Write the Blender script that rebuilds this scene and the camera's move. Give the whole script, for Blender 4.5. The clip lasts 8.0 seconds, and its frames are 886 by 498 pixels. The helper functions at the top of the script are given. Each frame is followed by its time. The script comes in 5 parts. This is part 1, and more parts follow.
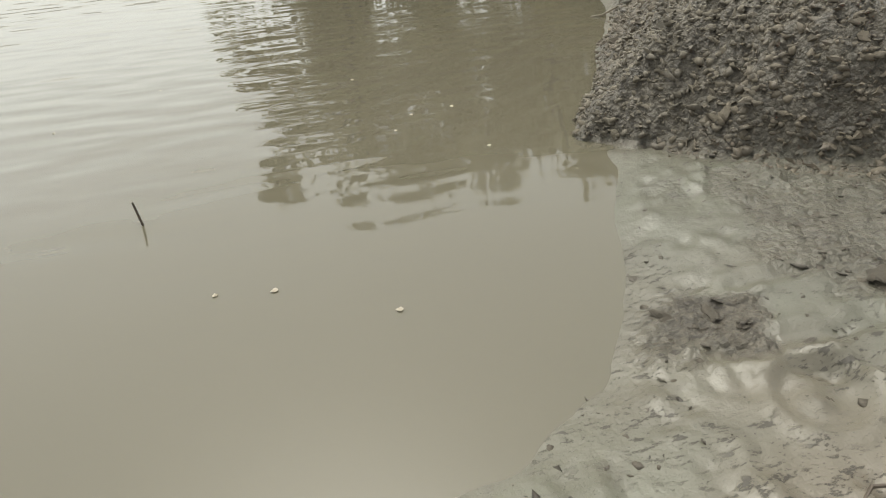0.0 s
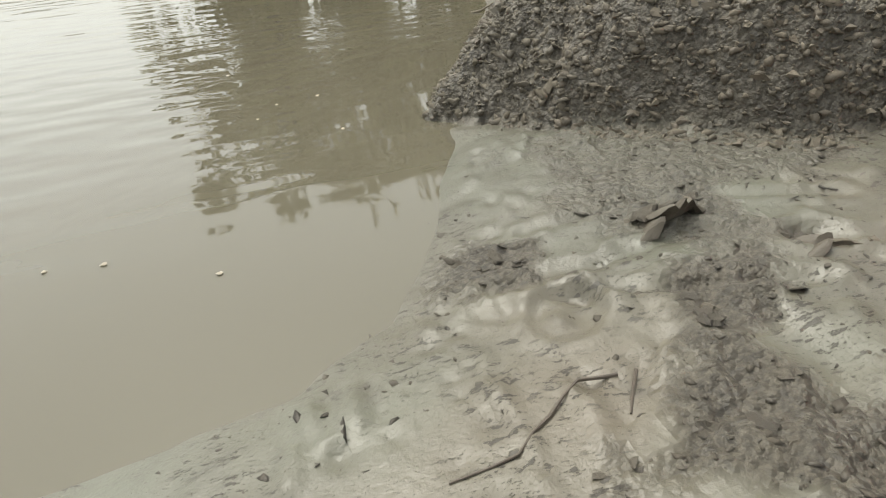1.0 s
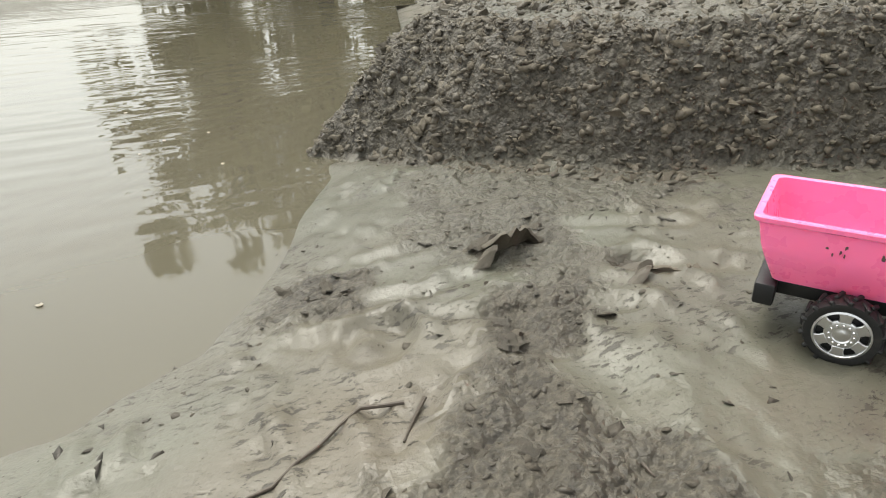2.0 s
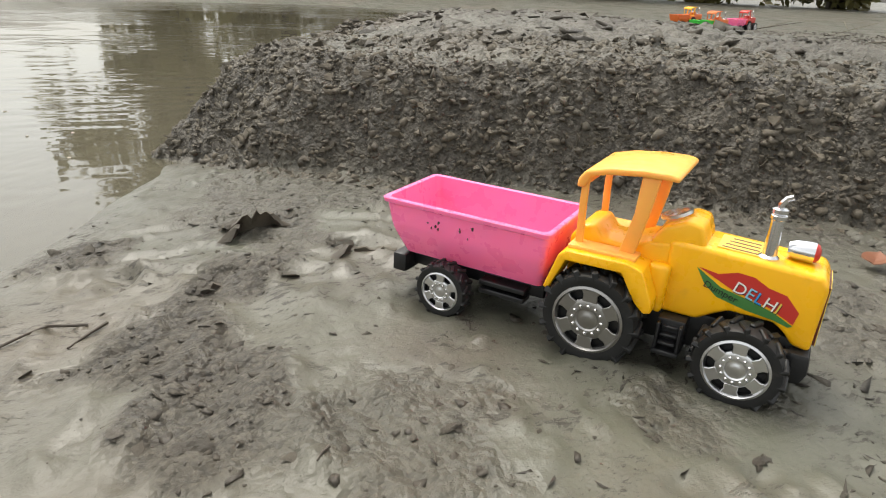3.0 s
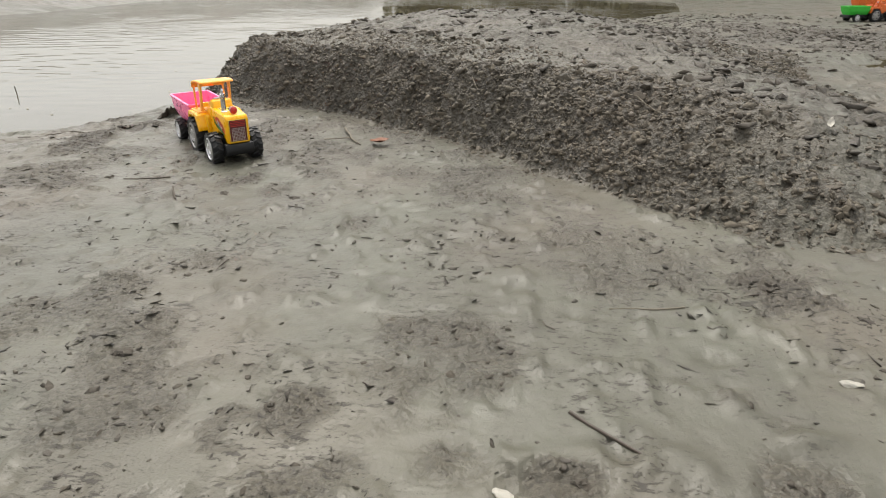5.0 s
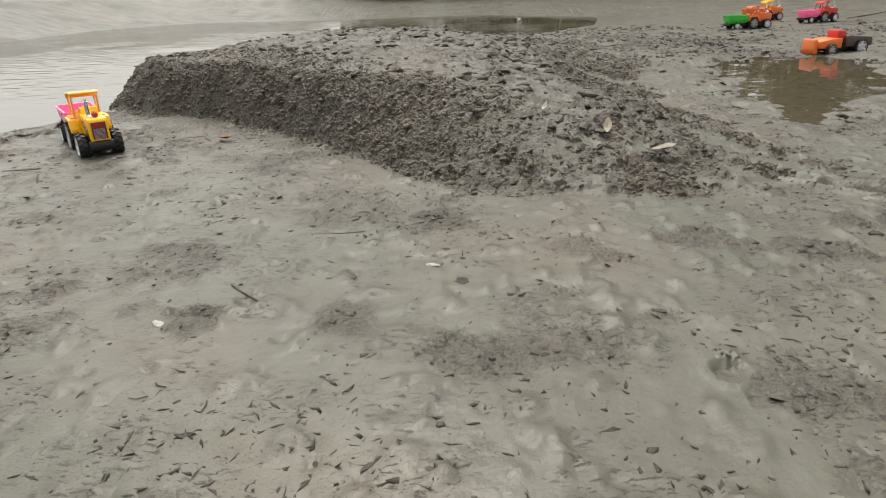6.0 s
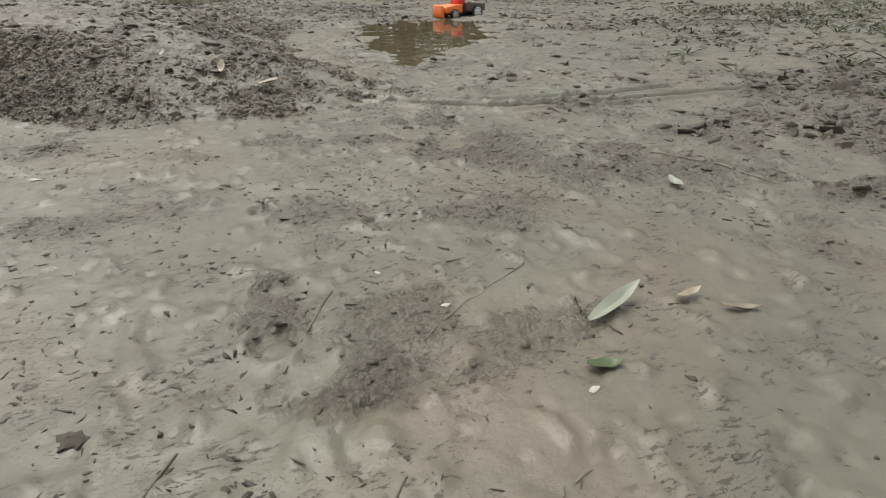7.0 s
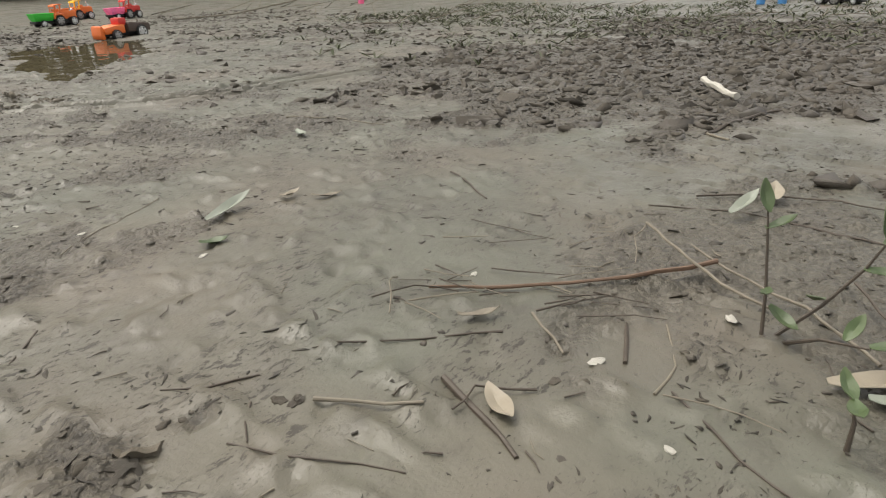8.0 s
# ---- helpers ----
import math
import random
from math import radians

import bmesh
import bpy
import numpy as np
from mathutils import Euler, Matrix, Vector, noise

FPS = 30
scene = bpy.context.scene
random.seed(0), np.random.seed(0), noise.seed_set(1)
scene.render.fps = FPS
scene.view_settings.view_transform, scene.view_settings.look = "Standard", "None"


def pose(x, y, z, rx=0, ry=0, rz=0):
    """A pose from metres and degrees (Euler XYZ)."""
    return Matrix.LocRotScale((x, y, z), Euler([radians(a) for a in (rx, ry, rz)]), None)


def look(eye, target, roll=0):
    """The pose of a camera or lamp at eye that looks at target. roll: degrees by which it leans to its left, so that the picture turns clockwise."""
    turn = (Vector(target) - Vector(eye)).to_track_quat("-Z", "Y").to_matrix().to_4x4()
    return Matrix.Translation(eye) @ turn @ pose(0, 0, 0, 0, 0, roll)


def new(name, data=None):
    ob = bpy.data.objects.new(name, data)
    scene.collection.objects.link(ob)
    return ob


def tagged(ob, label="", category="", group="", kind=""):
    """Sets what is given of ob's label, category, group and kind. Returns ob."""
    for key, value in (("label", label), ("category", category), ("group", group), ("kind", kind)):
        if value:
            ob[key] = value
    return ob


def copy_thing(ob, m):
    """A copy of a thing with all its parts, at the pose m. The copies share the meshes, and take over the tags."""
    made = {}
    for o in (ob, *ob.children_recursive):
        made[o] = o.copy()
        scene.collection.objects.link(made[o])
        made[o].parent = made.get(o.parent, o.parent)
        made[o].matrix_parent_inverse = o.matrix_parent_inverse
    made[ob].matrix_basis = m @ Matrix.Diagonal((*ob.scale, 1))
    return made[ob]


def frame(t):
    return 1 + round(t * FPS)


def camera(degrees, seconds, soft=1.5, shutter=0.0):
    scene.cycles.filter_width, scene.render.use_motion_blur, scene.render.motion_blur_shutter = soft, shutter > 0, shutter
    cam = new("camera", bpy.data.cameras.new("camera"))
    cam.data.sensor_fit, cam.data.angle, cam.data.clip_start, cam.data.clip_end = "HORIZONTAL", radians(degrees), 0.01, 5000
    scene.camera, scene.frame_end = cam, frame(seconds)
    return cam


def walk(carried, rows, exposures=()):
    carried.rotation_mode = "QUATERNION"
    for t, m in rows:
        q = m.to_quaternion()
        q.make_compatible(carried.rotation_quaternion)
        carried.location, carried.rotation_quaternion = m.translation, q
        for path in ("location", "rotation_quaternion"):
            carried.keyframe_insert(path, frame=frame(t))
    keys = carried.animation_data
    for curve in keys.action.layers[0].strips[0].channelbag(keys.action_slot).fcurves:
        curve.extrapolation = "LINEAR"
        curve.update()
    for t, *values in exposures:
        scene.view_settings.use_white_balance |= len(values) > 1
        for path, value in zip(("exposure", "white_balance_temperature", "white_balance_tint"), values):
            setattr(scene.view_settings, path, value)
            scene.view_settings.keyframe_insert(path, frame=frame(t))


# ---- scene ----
cam = camera(68.9, 8.0, soft=1.1)
PATH = [
    (0, (-1.082, 1.518, 0.39), (-0.833, 3.212, -0.644), -4.7),
    (0.5, (-1.039, 1.43, 0.404), (-0.598, 3.059, -0.668), -2.0),
    (1, (-0.948, 1.408, 0.359), (-0.54, 3.077, -0.663), -4.8),
    (1.5, (-0.849, 1.371, 0.334), (-0.398, 3.054, -0.648), -4.1),
    (1.7, (-0.837, 1.375, 0.33), (-0.364, 3.071, -0.618), -4.1),
    (2.8, (-0.671, 1.227, 0.298), (0.075, 2.914, -0.476), 1.9),
    (3, (-0.618, 1.135, 0.313), (0.076, 2.846, -0.455), 2.7),
    (3.5, (-0.467, 0.875, 0.357), (0.11, 2.597, -0.48), 0.4),
    (4, (-0.24, 0.541, 0.414), (0.052, 2.334, -0.422), 2.6),
    (4.2, (-0.098, 0.411, 0.426), (0.079, 2.219, -0.41), 2.2),
    (5.3, (0.555, -0.103, 0.459), (0.401, 1.727, -0.334), -0.5),
    (5.5, (0.644, -0.186, 0.471), (0.516, 1.654, -0.301), -1.4),
    (6, (0.873, -0.35, 0.455), (0.808, 1.494, -0.316), -1.7),
    (6.5, (1.052, -0.566, 0.414), (1.32, 1.25, -0.379), 0.0),
    (7, (1.074, -0.734, 0.406), (1.789, 0.937, -0.429), 0.2),
    (7.5, (1.042, -0.903, 0.358), (2.015, 0.651, -0.439), -1.5),
    (8, (1.054, -1.065, 0.344), (2.418, 0.169, -0.442), -1.6),
]
walk(cam, [(t, look(eye, target, roll)) for t, eye, target, roll in PATH], exposures=[(0, 1.23, 6900, 4), (1.7, 1.42, 6840, 4), (3.0, 1.23, 6840, 7), (5.5, 1.02, 6860, 9), (6.5, 0.97, 6880, 9), (8, 1.0, 6950, 9)])


# ---- light ----
world = bpy.data.worlds.new("overcast_sky")
scene.world = world
world.use_nodes = True
wn, wl = world.node_tree.nodes, world.node_tree.links
SUN_EL, SUN_AZ = 66.0, -12.0
sky = wn.new("ShaderNodeTexSky")
sky.sky_type, sky.sun_disc = "NISHITA", False
sky.sun_elevation, sky.sun_rotation = radians(SUN_EL), radians(SUN_AZ)
sky.dust_density, sky.air_density = 4.0, 1.0
grey = wn.new("ShaderNodeHueSaturation")
grey.inputs["Saturation"].default_value = 0.22
wl.new(sky.outputs[0], grey.inputs["Color"])
wl.new(grey.outputs[0], wn["Background"].inputs["Color"])
wn["Background"].inputs["Strength"].default_value = 0.15
lamp = bpy.data.lights.new("sun", "SUN")
lamp.energy, lamp.angle, lamp.color = 0.5, radians(24), (1.0, 0.97, 0.93)
sun = new("sun", lamp)
sun.matrix_world = look((math.sin(radians(SUN_AZ)) * 10, math.cos(radians(SUN_AZ)) * 10, 10 * math.tan(radians(SUN_EL))), (0, 0, 0))


# ---- materials ----
def material(name, base=(0.5, 0.5, 0.5), rough=0.5, metal=0.0, spec=0.5):
    m = bpy.data.materials.new(name)
    m.use_nodes = True
    p = m.node_tree.nodes["Principled BSDF"]
    p.inputs["Base Color"].default_value = (*base, 1)
    p.inputs["Roughness"].default_value = rough
    p.inputs["Metallic"].default_value = metal
    p.inputs["Specular IOR Level"].default_value = spec
    return m, m.node_tree.nodes, m.node_tree.links, p


def noise_node(n, l, scale, detail=4.0, rough=0.6, coord=None):
    t = n.new("ShaderNodeTexNoise")
    t.inputs["Scale"].default_value, t.inputs["Detail"].default_value, t.inputs["Roughness"].default_value = scale, detail, rough
    if coord is None:
        coord = n.new("ShaderNodeTexCoord").outputs["Object"]
    l.new(coord, t.inputs["Vector"])
    return t.outputs["Fac"]


def ramp(n, l, fac, stops):
    r = n.new("ShaderNodeValToRGB")
    e = r.color_ramp.elements
    while len(e) < len(stops):
        e.new(0.5)
    for el, (p, c) in zip(e, stops):
        el.position = p
        el.color = (c, c, c, 1) if isinstance(c, (int, float)) else (*c, 1)
    l.new(fac, r.inputs["Fac"])
    return r.outputs["Color"]


def mix(n, l, fac, a, b, blend="MIX"):
    m = n.new("ShaderNodeMix")
    m.data_type, m.blend_type = "RGBA", blend
    for sock, v in ((m.inputs[0], fac), (m.inputs[6], a), (m.inputs[7], b)):
        if isinstance(v, bpy.types.NodeSocket):
            l.new(v, sock)
        elif isinstance(v, (int, float)):
            sock.default_value = v
        else:
            sock.default_value = (*v, 1)
    return m.outputs[2]


def bump(n, l, p, height, strength, distance, normal=None):
    b = n.new("ShaderNodeBump")
    b.inputs["Strength"].default_value, b.inputs["Distance"].default_value = strength, distance
    l.new(height, b.inputs["Height"])
    if normal is not None:
        l.new(normal, b.inputs["Normal"])
    l.new(b.outputs[0], p.inputs["Normal"])
    return b.outputs[0]


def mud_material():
    """Wet silty mud: smooth grey-beige film; crumbly soil where the rough attribute is high, darkened as shade between
    clods.
    """
    m, n, l, p = material("wet_mud", rough=0.4)
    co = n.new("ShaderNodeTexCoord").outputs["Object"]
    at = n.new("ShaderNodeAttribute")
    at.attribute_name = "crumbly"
    wet = n.new("ShaderNodeAttribute")
    wet.attribute_name = "film"
    big = noise_node(n, l, 3.2, 5, 0.6, co)
    mid = noise_node(n, l, 17.0, 5, 0.65, co)
    fine = noise_node(n, l, 140.0, 4, 0.7, co)
    warm = noise_node(n, l, 2.1, 3, 0.5, co)
    smooth = mix(n, l, ramp(n, l, big, [(0.35, 0.0), (0.65, 1.0)]), MUD_A, MUD_B)
    smooth = mix(n, l, ramp(n, l, warm, [(0.45, 0.0), (0.7, 0.7)]), smooth, MUD_C)
    smooth = mix(n, l, ramp(n, l, mid, [(0.56, 0.0), (0.72, 0.55)]), smooth, MUD_D)
    # soil painted darker than its crumbs: the shade in gaps and churned relief
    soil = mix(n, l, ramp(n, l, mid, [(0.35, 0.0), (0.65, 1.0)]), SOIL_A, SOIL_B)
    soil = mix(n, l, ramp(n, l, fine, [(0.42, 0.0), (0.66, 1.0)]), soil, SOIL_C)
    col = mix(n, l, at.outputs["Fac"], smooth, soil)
    stretch = n.new("ShaderNodeMapping")
    stretch.inputs["Scale"].default_value = (1.0, 2.4, 1.0)
    stretch.inputs["Rotation"].default_value = (0, 0, radians(28))
    l.new(co, stretch.inputs["Vector"])
    # dark specks and flakes, in drifts: silt, and painted shade of pits and lips
    flakes = ramp(n, l, noise_node(n, l, 62.0, 4, 0.68, stretch.outputs[0]), [(0.575, 0.0), (0.605, 1.0)])
    specks = ramp(n, l, noise_node(n, l, 210.0, 2, 0.6, stretch.outputs[0]), [(0.635, 0.0), (0.67, 0.9)])
    drift = noise_node(n, l, 6.5, 4, 0.65, co)
    pit_mask = mix(n, l, ramp(n, l, drift, [(0.47, 0.0), (0.55, 1.0)]), (0, 0, 0), flakes)
    pit_mask = mix(n, l, ramp(n, l, drift, [(0.36, 0.15), (0.58, 1.0)]), pit_mask, mix(n, l, 1.0, pit_mask, specks, "LIGHTEN"))
    tint = mix(n, l, 0.86, col, SOIL_A)
    l.new(mix(n, l, pit_mask, col, tint), p.inputs["Base Color"])
    sheen = ramp(n, l, noise_node(n, l, 4.6, 4, 0.6, stretch.outputs[0]), [(0.36, 0.33), (0.52, 0.41), (0.68, 0.55)])
    shine = mix(n, l, wet.outputs["Fac"], ramp(n, l, mid, [(0.3, 0.5), (0.7, 0.75)]), sheen)
    l.new(mix(n, l, pit_mask, shine, (0.6, 0.6, 0.6)), p.inputs["Roughness"])
    h = n.new("ShaderNodeMath")
    h.operation = "MULTIPLY_ADD"
    l.new(fine, h.inputs[0])
    h.inputs[1].default_value = 0.16
    l.new(mid, h.inputs[2])
    clods = None
    for scale, k in ((62.0, 1.0), (135.0, 0.5)):
        v = n.new("ShaderNodeTexVoronoi")
        v.inputs["Scale"].default_value, v.inputs["Randomness"].default_value = scale, 1.0
        warp = n.new("ShaderNodeVectorMath")
        warp.operation = "MULTIPLY_ADD"
        nv = n.new("ShaderNodeTexNoise")
        nv.inputs["Scale"].default_value, nv.inputs["Detail"].default_value = scale * 1.4, 3
        l.new(co, nv.inputs["Vector"])
        l.new(nv.outputs["Color"], warp.inputs[0])
        warp.inputs[1].default_value = (0.9 / scale,) * 3
        l.new(co, warp.inputs[2])
        l.new(warp.outputs[0], v.inputs["Vector"])
        f = n.new("ShaderNodeMath")
        f.operation = "MULTIPLY"
        l.new(v.outputs["Distance"], f.inputs[0])
        f.inputs[1].default_value = -2.6 * k
        if clods is None:
            clods = f.outputs[0]
        else:
            t = n.new("ShaderNodeMath")
            t.operation = "ADD"
            l.new(clods, t.inputs[0])
            l.new(f.outputs[0], t.inputs[1])
            clods = t.outputs[0]
    crust = n.new("ShaderNodeMath")
    crust.operation = "MULTIPLY_ADD"
    l.new(clods, crust.inputs[0])
    l.new(at.outputs["Fac"], crust.inputs[1])
    l.new(h.outputs[0], crust.inputs[2])
    h = crust
    g = n.new("ShaderNodeMath")
    g.operation = "MULTIPLY_ADD"
    l.new(pit_mask, g.inputs[0])
    g.inputs[1].default_value = 0.22
    l.new(h.outputs[0], g.inputs[2])
    h = g
    bump(n, l, p, h.outputs[0], 0.6, 0.006)
    return m


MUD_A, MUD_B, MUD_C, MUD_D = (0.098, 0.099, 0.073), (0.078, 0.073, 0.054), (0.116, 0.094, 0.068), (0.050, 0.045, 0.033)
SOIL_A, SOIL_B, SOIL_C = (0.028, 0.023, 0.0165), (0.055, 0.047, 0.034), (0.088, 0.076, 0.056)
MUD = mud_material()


def soil_material(name, k):
    """Crumbled soil; k: how pale it is."""
    dark, pale, mean = (tuple(v * k for v in c) for c in (SOIL_A, SOIL_C, SOIL_B))
    m, n, l, p = material(name, rough=0.75)
    co = n.new("ShaderNodeTexCoord").outputs["Object"]
    isl = n.new("ShaderNodeNewGeometry").outputs["Random Per Island"]
    c = mix(n, l, mix(n, l, 0.15, isl, (0.5, 0.5, 0.5)), dark, pale)
    c = mix(n, l, ramp(n, l, noise_node(n, l, 1.7, 3, 0.5, co), [(0.4, 0.0), (0.7, 0.6)]), c, (0.062 * k, 0.043 * k, 0.028 * k))
    c = mix(n, l, noise_node(n, l, 120, 4, 0.7, co), c, mean)
    l.new(c, p.inputs["Base Color"])
    l.new(ramp(n, l, isl, [(0.0, 0.5), (1.0, 0.85)]), p.inputs["Roughness"])
    bump(n, l, p, noise_node(n, l, 260, 4, 0.7, co), 0.5, 0.003)
    return m


FLAPMUD = soil_material("torn_mud", 1.5)
# bank crumbs are paler than the soil below, which carries painted shade
SOIL, WETSOIL, ROT = soil_material("crumbled_soil", 1.7), soil_material("wet_mud_crumbs", 0.95), soil_material("rotten_leaf_flakes", 0.65)


def water_material(name, mud, ripple_scale, ripple, clear):
    m = bpy.data.materials.new(name)
    m.use_nodes = True
    n, l = m.node_tree.nodes, m.node_tree.links
    n.remove(n["Principled BSDF"])
    out = n["Material Output"]
    co = n.new("ShaderNodeTexCoord").outputs["Object"]
    st = n.new("ShaderNodeMapping")
    st.inputs["Scale"].default_value = (1.0, 2.6, 1.0)
    st.inputs["Rotation"].default_value = (0, 0, radians(-12))
    l.new(co, st.inputs["Vector"])
    waves = noise_node(n, l, ripple_scale, 0.6, 0.4, st.outputs[0])
    calm = noise_node(n, l, 0.8, 2, 0.5, co)
    hh = n.new("ShaderNodeMath")
    hh.operation = "MULTIPLY"
    l.new(waves, hh.inputs[0])
    l.new(ramp(n, l, calm, [(0.40, 0.06), (0.62, 1.0)]), hh.inputs[1])
    b = n.new("ShaderNodeBump")
    b.inputs["Strength"].default_value, b.inputs["Distance"].default_value = 1.0, ripple
    l.new(hh.outputs[0], b.inputs["Height"])
    body = n.new("ShaderNodeBsdfDiffuse")
    cl = mix(n, l, noise_node(n, l, 1.3, 4, 0.6, co), mud[0], mud[1])
    l.new(cl, body.inputs["Color"])
    see = n.new("ShaderNodeBsdfTransparent")
    see.inputs["Color"].default_value = (0.9, 0.86, 0.78, 1)
    under = n.new("ShaderNodeMixShader")
    under.inputs[0].default_value = 1 - clear
    l.new(see.outputs[0], under.inputs[1])
    l.new(body.outputs[0], under.inputs[2])
    gl = n.new("ShaderNodeBsdfGlossy")
    gl.inputs["Roughness"].default_value = 0.03
    l.new(b.outputs[0], gl.inputs["Normal"])
    fr = n.new("ShaderNodeFresnel")
    fr.inputs["IOR"].default_value = 1.45
    l.new(b.outputs[0], fr.inputs["Normal"])
    top = n.new("ShaderNodeMixShader")
    l.new(fr.outputs[0], top.inputs[0])
    l.new(under.outputs[0], top.inputs[1])
    l.new(gl.outputs[0], top.inputs[2])
    l.new(top.outputs[0], out.inputs["Surface"])
    return m


POND = water_material("pond_water", ((0.119, 0.108, 0.078), (0.104, 0.095, 0.068)), 6.0, 0.0056, 0.15)
PUDDLE = water_material("puddle_water", ((0.125, 0.107, 0.068), (0.11, 0.096, 0.062)), 5.0, 0.003, 0.3)


def plastic(name, base, rough=0.35, dirt=0.25, sss=0.0):
    m, n, l, p = material(name, base, rough)
    co = n.new("ShaderNodeTexCoord").outputs["Object"]
    c = mix(n, l, ramp(n, l, noise_node(n, l, 55, 5, 0.65, co), [(0.58, 0.0), (0.75, dirt)]), base, (0.2, 0.17, 0.13))
    c = mix(n, l, ramp(n, l, noise_node(n, l, 14, 3, 0.5, co), [(0.35, 0.0), (0.75, 0.18)]), c, tuple(v * 0.8 for v in base))
    l.new(c, p.inputs["Base Color"])
    l.new(ramp(n, l, noise_node(n, l, 40, 3, 0.6, co), [(0.3, rough * 0.7), (0.7, min(1, rough * 1.6))]), p.inputs["Roughness"])
    p.inputs["Subsurface Weight"].default_value = sss
    p.inputs["Subsurface Scale"].default_value = 0.004
    p.inputs["Subsurface Radius"].default_value = (1.0, 0.6, 0.3)
    bump(n, l, p, noise_node(n, l, 300, 2, 0.5, co), 0.12, 0.0008)
    return m


YELLOW = plastic("yellow_plastic", (1.0, 0.50, 0.010), 0.28, 0.10, 0.1)
ORANGE = plastic("pale_orange_plastic", (1.0, 0.45, 0.085), 0.36, 0.05, 0.35)
PINK = plastic("pink_plastic", (1.0, 0.20, 0.42), 0.27, 0.06, 0.25)
BLACK = plastic("black_plastic", (0.009, 0.009, 0.010), 0.4, 0.15)
TYRE = plastic("tyre_rubber", (0.008, 0.008, 0.008), 0.5, 0.15)
RED = plastic("red_plastic", (0.55, 0.03, 0.02), 0.3, 0.1)
GREENP = plastic("green_plastic", (0.04, 0.5, 0.05), 0.35, 0.15)
ORANGE2 = plastic("orange_plastic", (0.75, 0.16, 0.03), 0.38, 0.25)
BROWNP = plastic("dark_brown_plastic", (0.07, 0.045, 0.035), 0.5, 0.4)
BLUEP = plastic("blue_plastic", (0.08, 0.28, 0.6), 0.4, 0.1)
CHROME = material("chrome_plating", (0.75, 0.75, 0.76), 0.16, 1.0)[0]
SILVER = material("silver_plating", (0.68, 0.68, 0.69), 0.28, 1.0)[0]
GUN = material("dull_grey_plating", (0.36, 0.35, 0.34), 0.33, 1.0)[0]
D_RED = material("decal_red", (0.55, 0.035, 0.025), 0.35)[0]
D_GREEN = material("decal_green", (0.06, 0.20, 0.05), 0.35)[0]
D_WHITE = material("decal_white", (0.8, 0.78, 0.74), 0.35)[0]
D_BLUE = material("decal_blue", (0.03, 0.30, 0.62), 0.35)[0]
D_DARK = material("decal_maroon", (0.12, 0.02, 0.02), 0.35)[0]
D_CYAN = material("decal_cyan", (0.25, 0.6, 0.75), 0.35)[0]
D_YELLOW = material("decal_yellow", (0.8, 0.6, 0.1), 0.35)[0]
D_BLACK = material("decal_black", (0.01, 0.01, 0.01), 0.4)[0]


def organic(name, a, b, scale, rough, aniso=(1, 1, 1)):
    m, n, l, p = material(name, a, rough)
    oi = n.new("ShaderNodeObjectInfo").outputs["Random"]
    co = n.new("ShaderNodeTexCoord").outputs["Object"]
    mp = n.new("ShaderNodeMapping")
    mp.inputs["Scale"].default_value = aniso
    l.new(co, mp.inputs["Vector"])
    t = noise_node(n, l, scale, 5, 0.65, mp.outputs[0])
    c = mix(n, l, t, a, b)
    c = mix(n, l, ramp(n, l, oi, [(0.0, 0.0), (1.0, 0.35)]), c, tuple(v * 0.55 for v in a))
    l.new(c, p.inputs["Base Color"])
    bump(n, l, p, t, 0.4, 0.002)
    return m


BARK = organic("wet_twig_bark", (0.085, 0.064, 0.045), (0.038, 0.030, 0.022), 90, 0.6)
PALE = organic("bleached_stick", (0.23, 0.20, 0.15), (0.11, 0.092, 0.066), 80, 0.65)
REDBARK = organic("reddish_stick", (0.17, 0.095, 0.055), (0.10, 0.07, 0.048), 70, 0.6)
LEAF = organic("green_leaf", (0.045, 0.080, 0.026), (0.075, 0.10, 0.035), 60, 0.45)
GREYLEAF = organic("silvery_dead_leaf", (0.27, 0.29, 0.23), (0.17, 0.19, 0.15), 60, 0.45)
TANLEAF = organic("tan_dead_leaf", (0.34, 0.30, 0.23), (0.20, 0.165, 0.115), 60, 0.55)
SHELL = organic("white_chip", (0.50, 0.48, 0.42), (0.33, 0.31, 0.26), 60, 0.5)
TRUNK = organic("tree_bark", (0.10, 0.08, 0.06), (0.06, 0.05, 0.04), 8, 0.9)
CROWN = organic("tree_foliage", (0.15, 0.135, 0.035), (0.20, 0.17, 0.06), 2, 0.6)


# ---- the lie of the land ----
WATER_Z, PUDDLE_Z = -0.035, -0.004
POND_LINE = [(-30, 0.9), (-8, 0.9), (-3, 1.45), (-1.7, 1.70), (-1.3, 1.785), (-1.13, 1.828), (-0.98, 1.865), (-0.885, 1.93), (-0.825, 2.03), (-0.765, 2.17), (-0.68, 2.36),
             (-0.62, 2.55), (-0.50, 2.85), (-0.30, 3.3), (-0.08, 3.8), (0.1, 4.5), (0.35, 5.2), (0.9, 5.6), (1.6, 5.9), (2.3, 6.9), (2.6, 8.3),
             (1.2, 9.5), (-1, 9.2), (-3.0, 9.3), (-3.8, 8.3), (-3.95, 6.4), (-5.2, 5.2), (-9, 4.6), (-30, 5)]
